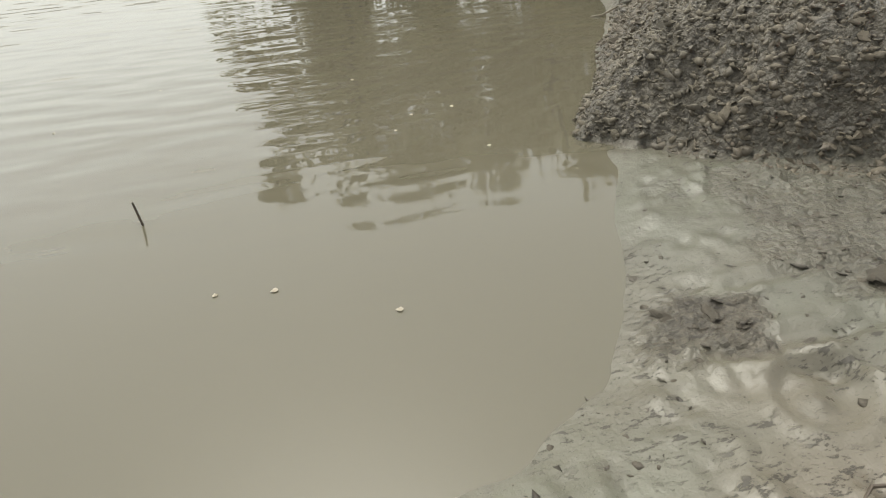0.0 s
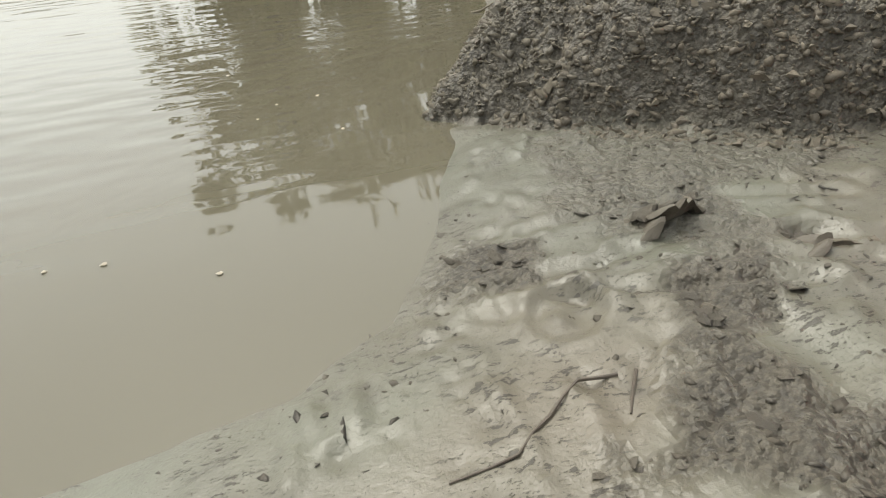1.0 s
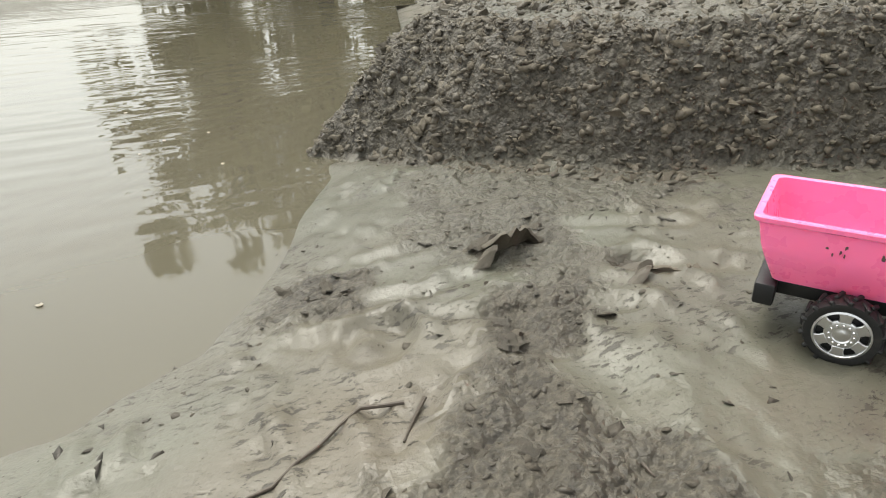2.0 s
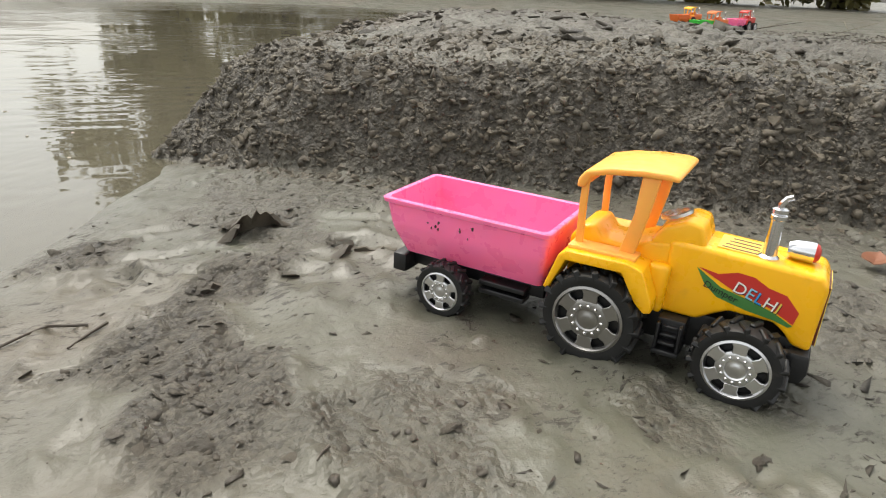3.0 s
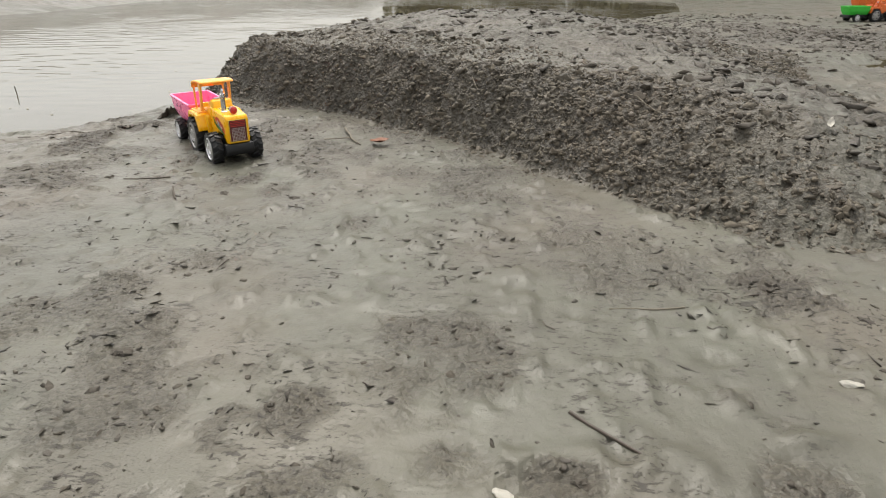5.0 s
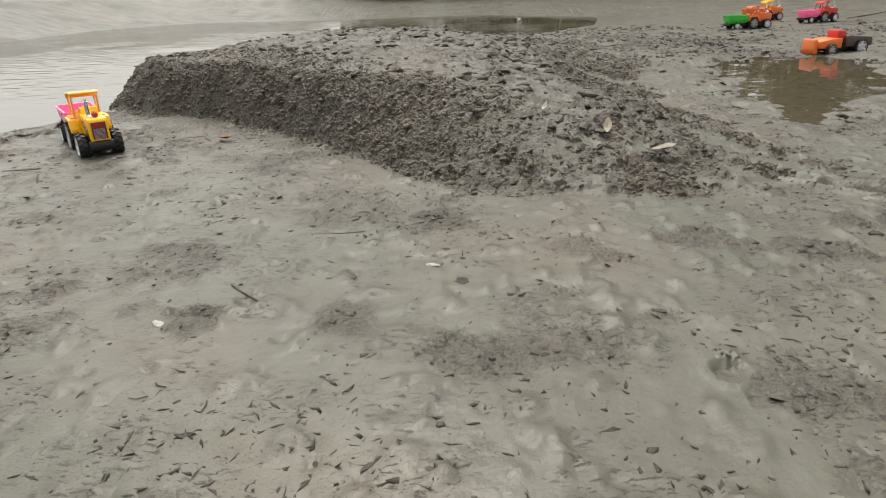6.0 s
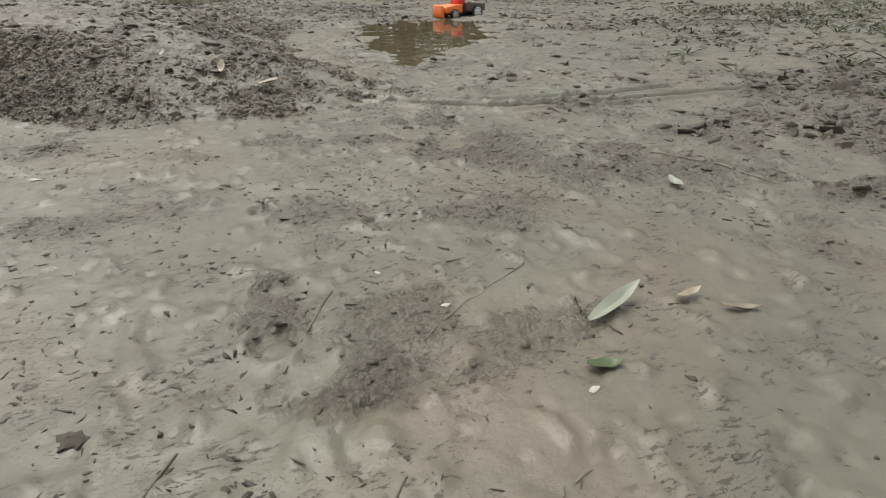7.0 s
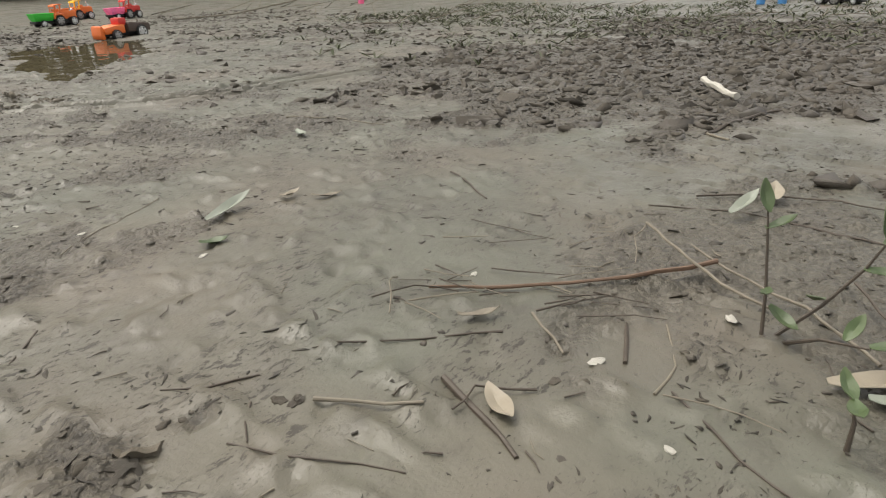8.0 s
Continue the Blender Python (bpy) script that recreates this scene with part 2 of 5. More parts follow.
BANK_LINE = [(-0.70, 2.50), (-0.47, 2.26), (-0.27, 2.07), (-0.02, 1.96), (0.22, 1.77), (0.42, 1.57), (0.66, 1.28), (0.88, 1.06), (1.2, 1.0), (1.5, 1.05), (1.72, 1.2),
             (1.75, 1.6), (1.6, 2.0), (1.6, 2.6), (1.9, 3.5), (1.8, 4.6), (1.0, 5.3), (0.45, 5.0), (0.15, 4.4), (-0.07, 3.75), (-0.31, 3.25), (-0.53, 2.83)]
PUDDLE_LINE = [(1.72, 2.3), (1.85, 1.95), (1.95, 1.66), (2.35, 1.8), (2.72, 2.45), (3.1, 3.3), (3.3, 3.75), (2.8, 3.75), (2.2, 3.3)]


def hashed(i, j, s):
    v = (i * 374761393 + j * 668265263 + s * 982451653) & 0x7FFFFFFF
    v = ((v ^ (v >> 13)) * 1274126177) & 0x7FFFFFFF
    v = ((v ^ (v >> 16)) * 668265263) & 0x7FFFFFFF
    return (v & 0xFFFFFF) / float(0xFFFFFF)


def value_noise(x, y, s=0):
    i, j = np.floor(x).astype(np.int64), np.floor(y).astype(np.int64)
    u, v = x - i, y - j
    u, v = u * u * (3 - 2 * u), v * v * (3 - 2 * v)
    a = hashed(i, j, s) * (1 - u) + hashed(i + 1, j, s) * u
    b = hashed(i, j + 1, s) * (1 - u) + hashed(i + 1, j + 1, s) * u
    return a * (1 - v) + b * v


def fbm(x, y, octaves, s=0):
    total, amp, norm = 0.0, 1.0, 0.0
    for k in range(octaves):
        total = total + amp * value_noise(x * 2.03 ** k + 17.3 * k, y * 2.03 ** k - 9.1 * k, s + k)
        norm += amp
        amp *= 0.5
    return total / norm


def lumps(x, y, s=0):
    """Rounded crumbs side by side, 0 to 1."""
    i, j = np.floor(x).astype(np.int64), np.floor(y).astype(np.int64)
    best = np.zeros_like(x)
    for di in (-1, 0, 1):
        for dj in (-1, 0, 1):
            a, b = i + di, j + dj
            r = 0.35 + 0.5 * hashed(a, b, s + 2)
            d = ((x - a - hashed(a, b, s)) ** 2 + (y - b - hashed(a, b, s + 1)) ** 2) / r ** 2
            best = np.maximum(best, r * np.sqrt(np.maximum(0, 1 - d)))
    return best


def scuffs(x, y, s=0):
    """Shallow crescents pressed into the mud, each with one steep lip."""
    i, j = np.floor(x).astype(np.int64), np.floor(y).astype(np.int64)
    out = np.zeros_like(x)
    for di in (-1, 0, 1):
        for dj in (-1, 0, 1):
            a, b = i + di, j + dj
            r = 0.12 + 0.22 * hashed(a, b, s + 2) ** 2
            t = 6.283 * hashed(a, b, s + 3)
            px, py = x - a - hashed(a, b, s), y - b - hashed(a, b, s + 1)
            u, v = px * np.cos(t) + py * np.sin(t), py * np.cos(t) - px * np.sin(t)
            d = np.hypot(u / (1.0 + hashed(a, b, s + 4)), v) / r
            dip = (1 - ease(d, 0.75, 1.0)) * ease(u / r, -1.4, 0.8) - 0.45 * np.exp(-((d - 1.15) / 0.16) ** 2) * (u > 0)
            out = out + dip * r * (hashed(a, b, s + 5) < 0.55)
    return out


def ease(x, a, b):
    t = np.clip((x - a) / (b - a), 0, 1)
    return t * t * (3 - 2 * t)


def inside_distance(x, y, line):
    """Distance to a closed outline, above 0 inside it."""
    best = np.full_like(x, 1e9)
    odd = np.zeros(x.shape, bool)
    for (ax, ay), (bx, by) in zip(line, line[1:] + line[:1]):
        ex, ey = bx - ax, by - ay
        t = np.clip(((x - ax) * ex + (y - ay) * ey) / (ex * ex + ey * ey), 0, 1)
        best = np.minimum(best, (x - ax - t * ex) ** 2 + (y - ay - t * ey) ** 2)
        if ay != by:
            odd ^= ((ay > y) != (by > y)) & (x < (bx - ax) * (y - ay) / (by - ay) + ax)
    return np.where(odd, 1, -1) * np.sqrt(best)


def line_distance(x, y, line):
    best = np.full_like(x, 1e9)
    for (ax, ay), (bx, by) in zip(line, line[1:]):
        ex, ey = bx - ax, by - ay
        t = np.clip(((x - ax) * ex + (y - ay) * ey) / (ex * ex + ey * ey), 0, 1)
        best = np.minimum(best, (x - ax - t * ex) ** 2 + (y - ay - t * ey) ** 2)
    return np.sqrt(best)


# churned patches: x, y, radius, strength
PATCHES = [(-0.66, 1.68, 0.07, 0.8), (-0.58, 1.82, 0.06, 0.9), (-0.50, 1.98, 0.05, 0.6), (-0.77, 1.98, 0.05, 0.8), (-0.52, 1.90, 0.05, 0.5), (-0.62, 1.60, 0.06, 0.7),
           (-0.55, 1.39, 0.05, 0.6), (-0.64, 1.52, 0.05, 0.7), (-0.47, 1.28, 0.04, 0.6), (-0.10, 1.32, 0.035, 0.8), (0.03, 1.55, 0.10, 0.5), (0.35, 1.40, 0.12, 0.5),
           (-0.60, 1.28, 0.09, 0.5), (0.82, 0.87, 0.05, 0.7), (0.10, 0.36, 0.05, 0.7), (0.02, 0.65, 0.05, 0.5), (0.19, 0.56, 0.04, 0.5), (0.48, 0.47, 0.03, 0.6),
           (1.17, -0.01, 0.05, 0.7), (1.28, -0.14, 0.08, 0.5), (1.21, -0.20, 0.045, 0.8), (1.55, 0.15, 0.08, 0.5), (1.72, 0.48, 0.10, 0.7), (1.82, 0.30, 0.08, 0.6),
           (1.50, 0.68, 0.08, 0.6), (1.70, 0.80, 0.08, 0.7), (1.30, 0.72, 0.06, 0.6), (2.05, 0.20, 0.10, 0.5), (2.30, 0.42, 0.12, 0.6), (2.74, 0.38, 0.15, 0.6),
           (1.17, -0.62, 0.045, 0.8), (3.3, 0.0, 0.6, 1.0), (2.85, -0.4, 0.36, 1.0), (3.6, -0.55, 0.5, 1.0), (3.75, 0.3, 0.4, 1.0), (4.6, -0.3, 0.7, 0.9), (5.4, 0.5, 0.7, 0.8), (5.2, -1.0, 0.6, 0.8), (2.5, -0.05, 0.25, 0.7), (1.9, -1.0, 0.25, 0.5), (3.3, 0.3, 0.5, 0.6), (1.95, 0.32, 0.10, 0.6), (-0.30, 1.26, 0.04, 0.4),
           (0.60, 0.98, 0.10, 0.4), (-0.15, 1.75, 0.10, 0.4), (-0.40, 2.10, 0.10, 0.5), (2.3, 4.2, 0.6, 0.6), (3.7, 2.4, 0.5, 0.5)]
GROOVES = [([(1.68, 1.03), (1.81, 0.92), (1.95, 0.86), (2.21, 0.82), (2.52, 0.82), (2.85, 0.79)], 0.016, 0.018),
           ([(1.62, 1.13), (1.80, 1.0), (2.0, 0.95), (2.3, 0.92), (2.6, 0.93)], 0.018, 0.013),
           ([(-0.60, 1.84), (-0.57, 1.70), (-0.64, 1.55)], 0.022, 0.006),
           ([(-0.72, 1.92), (-0.55, 1.92), (-0.40, 1.84), (-0.2, 1.7)], 0.012, 0.004),
           ([(-0.70, 2.02), (-0.52, 2.01), (-0.35, 1.92)], 0.010, 0.004),
           ([(-0.78, 1.93), (-0.66, 1.86), (-0.5, 1.80)], 0.010, 0.005)]
# heel and hoof prints: x, y, radius, turn
PRINTS = [(-0.725, 1.855, 0.038, 60), (1.19, 0.32, 0.022, 90), (1.36, 0.19, 0.028, 80), (-0.55, 1.985, 0.022, 0), (-0.44, 1.86, 0.03, 140), (-0.02, 1.38, 0.035, 30), (1.14, -0.10, 0.03, 80), (-0.25, 1.84, 0.04, 10)]


def land(x, y):
    """Height, crumbliness and wet film of the ground."""
    x, y = np.asarray(x, float), np.asarray(y, float)
    wob = 0.028 * (fbm(x * 6, y * 6, 4, 5) - 0.5)
    dp = inside_distance(x, y, POND_LINE) + wob
    z = np.where(dp > 0, WATER_Z - 0.22 * ease(dp, 0, 1.2) - 0.16 * np.minimum(dp, 0.3), WATER_Z + 0.045 * (1 - np.exp(np.minimum(dp, 0) / 0.26)))
    far = ease(np.maximum(y - 6.2, -3.2 - x), 0, 2.0) * ease(-dp, 0.0, 1.6)
    z = z + (0.05 + 0.30 * ease(-x, 0.5, 2.5)) * far + 0.02 * far * fbm(x * 2, y * 2, 4, 70)
    # the bank
    db = inside_distance(x, y, BANK_LINE) + 0.05 * (fbm(x * 7, y * 7, 3, 21) - 0.5)
    height = (0.215 - 0.20 * ease(x, 0.55, 2.0)) * (1 - 0.85 * ease(y, 3.0, 5.0))
    width = 0.115 + 0.30 * ease(x, 0.3, 1.4) + 0.12 * ease(y, 2.25, 2.7) * ease(0.3 - x, 0, 0.6)
    t = np.clip(db / width, 0, 1)
    low = 0.80 + 0.20 * ease(x, 0.8, 1.6)
    rise = low * np.where(t < 0.75, t * 1.12, 0.84 + 0.16 * ease(t, 0.75, 1.0)) + (1 - low) * ease(db, width * 0.8, width + 0.40)
    z = z + height * rise
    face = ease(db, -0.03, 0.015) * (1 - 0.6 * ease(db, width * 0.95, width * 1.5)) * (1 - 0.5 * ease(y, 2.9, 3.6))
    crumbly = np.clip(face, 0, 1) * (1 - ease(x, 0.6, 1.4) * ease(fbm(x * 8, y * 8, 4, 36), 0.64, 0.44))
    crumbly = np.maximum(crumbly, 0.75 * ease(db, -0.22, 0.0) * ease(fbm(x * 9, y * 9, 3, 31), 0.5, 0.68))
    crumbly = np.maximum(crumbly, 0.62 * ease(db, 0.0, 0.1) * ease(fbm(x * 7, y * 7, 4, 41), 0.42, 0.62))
    for px, py, r, k in PATCHES:
        r, k = r * 1.25, min(1.0, k * 1.3)
        d = np.hypot(x - px, y - py) / r + 2.6 * (fbm(x * 18 / (0.5 + r * 6), y * 18 / (0.5 + r * 6), 4, 51) - 0.5)
        crumbly = np.maximum(crumbly, k * (1 - ease(d, 0.55, 1.15)))
    scattered = ease(fbm(x * 5.5, y * 5.5, 4, 61), 0.60, 0.72) * 0.6
    crumbly = np.maximum(crumbly, scattered * (dp < -0.03))
    dry = ease(-dp, 0.0, 0.06)
    crumbly = crumbly * np.maximum(ease(-dp, 0.0, 0.06), ease(db, -0.02, 0.015))
    grain = lumps(x / 0.030, y / 0.030, 3) * 0.015 + lumps(x / 0.015 + 9, y / 0.015, 13) * 0.008
    z = z + crumbly * (grain * (0.5 + 0.7 * ease(db, -0.02, 0.03)) - 0.002)
    z = z + 0.03 * face * (fbm(x * 5, y * 5, 3, 81) - 0.5)
    # gentle swells, dimples and scuffs of the flat
    z = z + 0.015 * (fbm(x * 1.6, y * 1.6, 3, 91) - 0.5) * dry + 0.0035 * (fbm(x * 9, y * 9, 4, 92) - 0.5)
    z = z + 0.007 * ease(fbm(x * 34, y * 20, 3, 93), 0.56, 0.8) * dry
    z = z - dry * (0.010 * scuffs(x / 0.075, y / 0.075, 141) + 0.015 * scuffs(x / 0.040, y / 0.040, 151)) * (1 - 0.6 * crumbly)
    for line, w, depth in GROOVES:
        d = line_distance(x, y, line) + 0.012 * (fbm(x * 20, y * 20, 2, 94) - 0.5)
        z = z - depth * np.exp(-(d / w) ** 2) + 0.7 * depth * np.exp(-((d - 1.9 * w) / (0.6 * w)) ** 2)
    for px, py, r, a in PRINTS:
        u = (x - px) * math.cos(radians(a)) + (y - py) * math.sin(radians(a))
        v = -(x - px) * math.sin(radians(a)) + (y - py) * math.cos(radians(a))
        d = np.hypot(u / 1.25, v) / r
        z = z - 0.010 * (1 - ease(d, 0.7, 1.0)) * ease(u / r, -1.3, 0.9) + 0.004 * np.exp(-((d - 1.12) / 0.14) ** 2)
    dpud = inside_distance(x, y, PUDDLE_LINE) + 0.55 * (fbm(x * 6, y * 6, 4, 95) - 0.5)
    z = z - 0.026 * ease(dpud, -0.12, 0.25)
    film = np.clip((1 - crumbly) * (0.78 + 0.22 * ease(-dp, 0.9, 0.1)), 0, 1)
    return z, crumbly, film


def axis(a, b, step, reach):
    """Even steps from a to b, then longer and longer ones; finer on the side that is seen far out."""
    mid = list(np.arange(a, b, step))
    low, high = [], []
    for out, start, sign, growth in ((low, a, -1, 1.10), (high, mid[-1], 1, 1.025)):
        s, p = step, start
        while abs(p - start) < reach:
            s *= growth
            p += sign * s
            out.append(p)
    return np.array(low[::-1] + mid + high)


def sheet(name, xs, ys, zfun, mat):
    gx, gy = np.meshgrid(xs, ys)
    x, y = gx.ravel(), gy.ravel()
    z, crumbly, film = zfun(x, y)
    nx, ny = len(xs), len(ys)
    idx = np.arange(nx * ny).reshape(ny, nx)
    quads = np.stack([idx[:-1, :-1], idx[:-1, 1:], idx[1:, 1:], idx[1:, :-1]], -1).reshape(-1, 4)
    me = bpy.data.meshes.new(name)
    me.vertices.add(len(x))
    me.vertices.foreach_set("co", np.stack([x, y, z], 1).ravel())
    me.loops.add(quads.size)
    me.loops.foreach_set("vertex_index", quads.ravel())
    me.polygons.add(len(quads))
    me.polygons.foreach_set("loop_start", np.arange(0, quads.size, 4))
    me.polygons.foreach_set("use_smooth", np.ones(len(quads), bool))
    for key, v in (("crumbly", crumbly), ("film", film)):
        me.attributes.new(key, "FLOAT", "POINT").data.foreach_set("value", v.astype(np.float32))
    me.update()
    me.materials.append(mat)
    return new(name, me)


XS, YS = axis(-1.25, 2.3, 0.0076, 90), axis(-1.0, 2.5, 0.0076, 90)
LAND = [g.reshape(len(YS), len(XS)) for g in land(*(g.ravel() for g in np.meshgrid(XS, YS)))]


def on_land(x, y, k=0):
    """Height (k = 0) or crumbliness (k = 1) of the built ground, between its grid points."""
    i, j = np.clip(np.searchsorted(XS, x) - 1, 0, len(XS) - 2), np.clip(np.searchsorted(YS, y) - 1, 0, len(YS) - 2)
    u, v = (x - XS[i]) / (XS[i + 1] - XS[i]), (y - YS[j]) / (YS[j + 1] - YS[j])
    g = LAND[k]
    return (g[j, i] * (1 - u) + g[j, i + 1] * u) * (1 - v) + (g[j + 1, i] * (1 - u) + g[j + 1, i + 1] * u) * v


def ground_z(x, y):
    return float(on_land(x, y))


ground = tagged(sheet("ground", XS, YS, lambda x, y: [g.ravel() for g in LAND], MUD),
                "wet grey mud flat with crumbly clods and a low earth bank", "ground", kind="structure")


def water_sheet(name, line, z, mat, label):
    bm = bmesh.new()
    bm.faces.new([bm.verts.new((x, y, z)) for x, y in line])
    bmesh.ops.triangulate(bm, faces=bm.faces[:])
    me = bpy.data.meshes.new(name)
    bm.to_mesh(me)
    bm.free()
    me.materials.append(mat)
    return tagged(new(name, me), label, "water", kind="structure")


def grown(line, by):
    c = [sum(p[k] for p in line) / len(line) for k in (0, 1)]
    return [(x + by * (x - c[0]) / math.hypot(x - c[0], y - c[1]), y + by * (y - c[1]) / math.hypot(x - c[0], y - c[1])) for x, y in line]


water_sheet("water", [(-30, -0.4), (-8, -0.4), (-3, 0.8), (-1.5, 1.4), (-0.7, 1.7), (-0.45, 2.4), (-0.3, 3.2), (0.1, 4.8), (2.6, 5.6), (4, 9), (0, 11), (-6, 11), (-30, 7)],
            WATER_Z, POND, "still brown muddy pond water reflecting a pale sky")
water_sheet("water_puddle", grown(PUDDLE_LINE, 0.15), PUDDLE_Z, PUDDLE, "shallow brown puddle on the mud flat")


# ---- builders ----
def part(name, bm, mat, parent=None, label="", smooth=True, m=None):
    """Links a bmesh as one mesh object, under a thing or a part."""
    me = bpy.data.meshes.new(name)
    bmesh.ops.recalc_face_normals(bm, faces=bm.faces[:])
    bm.to_mesh(me)
    bm.free()
    if smooth:
        me.polygons.foreach_set("use_smooth", np.ones(len(me.polygons), bool))
        me.set_sharp_from_angle(angle=radians(38))
    for k in (mat if isinstance(mat, (list, tuple)) else [mat]):
        me.materials.append(k)
    ob = new(name, me)
    if parent is not None:
        ob.parent = parent
    if m is not None:
        ob.matrix_basis = m
    return tagged(ob, label)


def soften(bm, width, segments=2):
    bmesh.ops.bevel(bm, geom=bm.edges[:], offset=width, segments=segments, affect="EDGES", profile=0.5, clamp_overlap=True)
    return bm


def box(x0, x1, y0, y1, z0, z1, bevel=0.0, segments=2, bm=None):
    b = bmesh.new()
    bmesh.ops.create_cube(b, size=1.0, matrix=Matrix.Translation(((x0 + x1) / 2, (y0 + y1) / 2, (z0 + z1) / 2)) @ Matrix.Diagonal((x1 - x0, y1 - y0, z1 - z0, 1)))
    if bevel:
        soften(b, bevel, segments)
    return b if bm is None else join(bm, b)


def join(a, b):
    me = bpy.data.meshes.new("joined")
    b.to_mesh(me)
    b.free()
    a.from_mesh(me)
    bpy.data.meshes.remove(me)
    return a


def prism(outline, y0, y1, bevel=0.0, segments=2):
    """An outline in x, z drawn out along y."""
    b = bmesh.new()
    f = b.faces.new([b.verts.new((x, y0, z)) for x, z in outline])
    ext = bmesh.ops.extrude_face_region(b, geom=[f])
    bmesh.ops.translate(b, vec=(0, y1 - y0, 0), verts=[v for v in ext["geom"] if isinstance(v, bmesh.types.BMVert)])
    if bevel:
        soften(b, bevel, segments)
    return b


def lathe(profile, steps, closed=True):
    """A profile of (radius, y) spun about the y axis."""
    b = bmesh.new()
    rings = [[b.verts.new((r * math.cos(2 * math.pi * k / steps), y, r * math.sin(2 * math.pi * k / steps))) for k in range(steps)] for r, y in profile]
    pairs = list(zip(rings, rings[1:])) + ([(rings[-1], rings[0])] if closed else [])
    for a, c in pairs:
        for k in range(steps):
            b.faces.new((a[k], a[(k + 1) % steps], c[(k + 1) % steps], c[k]))
    return b


def tube(points, radii, sides=7, bm=None, rough=0.0, rnd=None):
    b = bmesh.new() if bm is None else bm
    pts = [Vector(p) for p in points]
    rings = []
    side = Vector((0.13, 0.31, 0.94)).normalized()
    for i, p in enumerate(pts):
        d = (pts[min(i + 1, len(pts) - 1)] - pts[max(i - 1, 0)]).normalized()
        side = (side - d * side.dot(d)).normalized()
        up = d.cross(side)
        ring = []
        for k in range(sides):
            a = 2 * math.pi * k / sides
            r = radii[i] * (1 + (rnd.uniform(-rough, rough) if rnd else 0))
            ring.append(b.verts.new(p + side * math.cos(a) * r + up * math.sin(a) * r))
        rings.append(ring)
    for a, c in zip(rings, rings[1:]):
        for k in range(sides):
            b.faces.new((a[k], a[(k + 1) % sides], c[(k + 1) % sides], c[k]))
    b.faces.new(rings[0][::-1])
    b.faces.new(rings[-1])
    return b


def lump(rnd, size, flat=0.6, detail=2, rough=0.35):
    b = bmesh.new()
    bmesh.ops.create_icosphere(b, subdivisions=detail, radius=1.0)
    o = Vector((rnd.uniform(-50, 50), rnd.uniform(-50, 50), rnd.uniform(-50, 50)))
    for v in b.verts:
        k = 1 + rough * 1.6 * noise.noise(v.co * 1.3 + o) + rough * noise.noise(v.co * 3.1 + o)
        v.co = Vector((v.co.x * k * size, v.co.y * k * size, v.co.z * k * size * flat))
    return b


# ---- loose crumbs of soil on the bank and the flat ----
def crumbs(name, places, label, seed, lo, hi, flat, detail, sink, mat, rough=0.75, long=1.5, category="soil"):
    """Many lumps of soil joined into one mesh."""
    rnd = np.random.default_rng(seed)
    shapes = []
    pr = random.Random(seed)
    for k in range(8):
        b = lump(pr, 1.0, 1.0, detail, rough)
        b.verts.ensure_lookup_table()
        shapes.append((np.array([v.co[:] for v in b.verts]), np.array([[v.index for v in f.verts] for f in b.faces])))
        b.free()
    verts, faces, base = [], [], 0
    for x, y, z in places:
        v, f = shapes[rnd.integers(8)]
        s = lo + (hi - lo) * rnd.random() ** 2.6
        a = rnd.random() * 6.283
        sx, sy, sz = s * rnd.uniform(0.7, long), s * rnd.uniform(0.6, 1.0), s * flat * rnd.uniform(0.6, 1.3)
        w = v * (sx, sy, sz)
        tilt = rnd.normal(0, 0.35)
        w = np.stack([w[:, 0], w[:, 1] * math.cos(tilt) - w[:, 2] * math.sin(tilt), w[:, 1] * math.sin(tilt) + w[:, 2] * math.cos(tilt)], 1)
        w = np.stack([w[:, 0] * math.cos(a) - w[:, 1] * math.sin(a) + x, w[:, 0] * math.sin(a) + w[:, 1] * math.cos(a) + y, w[:, 2] + z + sz * sink], 1)
        verts.append(w)
        faces.append(f + base)
        base += len(v)
    v, f = np.concatenate(verts), np.concatenate(faces)
    me = bpy.data.meshes.new(name)
    me.vertices.add(len(v))
    me.vertices.foreach_set("co", v.ravel())
    me.loops.add(f.size)
    me.loops.foreach_set("vertex_index", f.ravel())
    me.polygons.add(len(f))
    me.polygons.foreach_set("loop_start", np.arange(0, f.size, 3))
    me.polygons.foreach_set("use_smooth", np.arange(len(f)) % 80 < 60)
    me.update()
    me.materials.append(mat)
    return tagged(new(name, me), label, category, kind="stuff")


def scatter(seed, tries, x0, x1, y0, y1, keep, bias):
    """Random spots on the ground; keep(x, y, crumbly) gives the chance of each."""
    r = np.random.default_rng(seed)
    x, y = x0 + (x1 - x0) * r.random(tries), y0 + (y1 - y0) * r.random(tries)
    z, c = on_land(x, y), on_land(x, y, 1)
    ok = (r.random(tries) < keep(x, y, c)) & (z > WATER_Z - 0.002)
    return list(zip(x[ok][:bias], y[ok][:bias], z[ok][:bias]))


def on_bank(x, y):
    return inside_distance(x, y, BANK_LINE)


def near_face(x, y, c):
    d = on_bank(x, y)
    return 0.6 * c ** 1.6 * (d > -0.05) * (d < 0.36)


def on_flat(x, y, c):
    d = on_bank(x, y)
    group = ease(fbm(x * 3.1, y * 3.1, 4, 131), 0.40, 0.66)
    return (0.26 * c + 0.006 + 0.040 * group) * (d < 0.02)


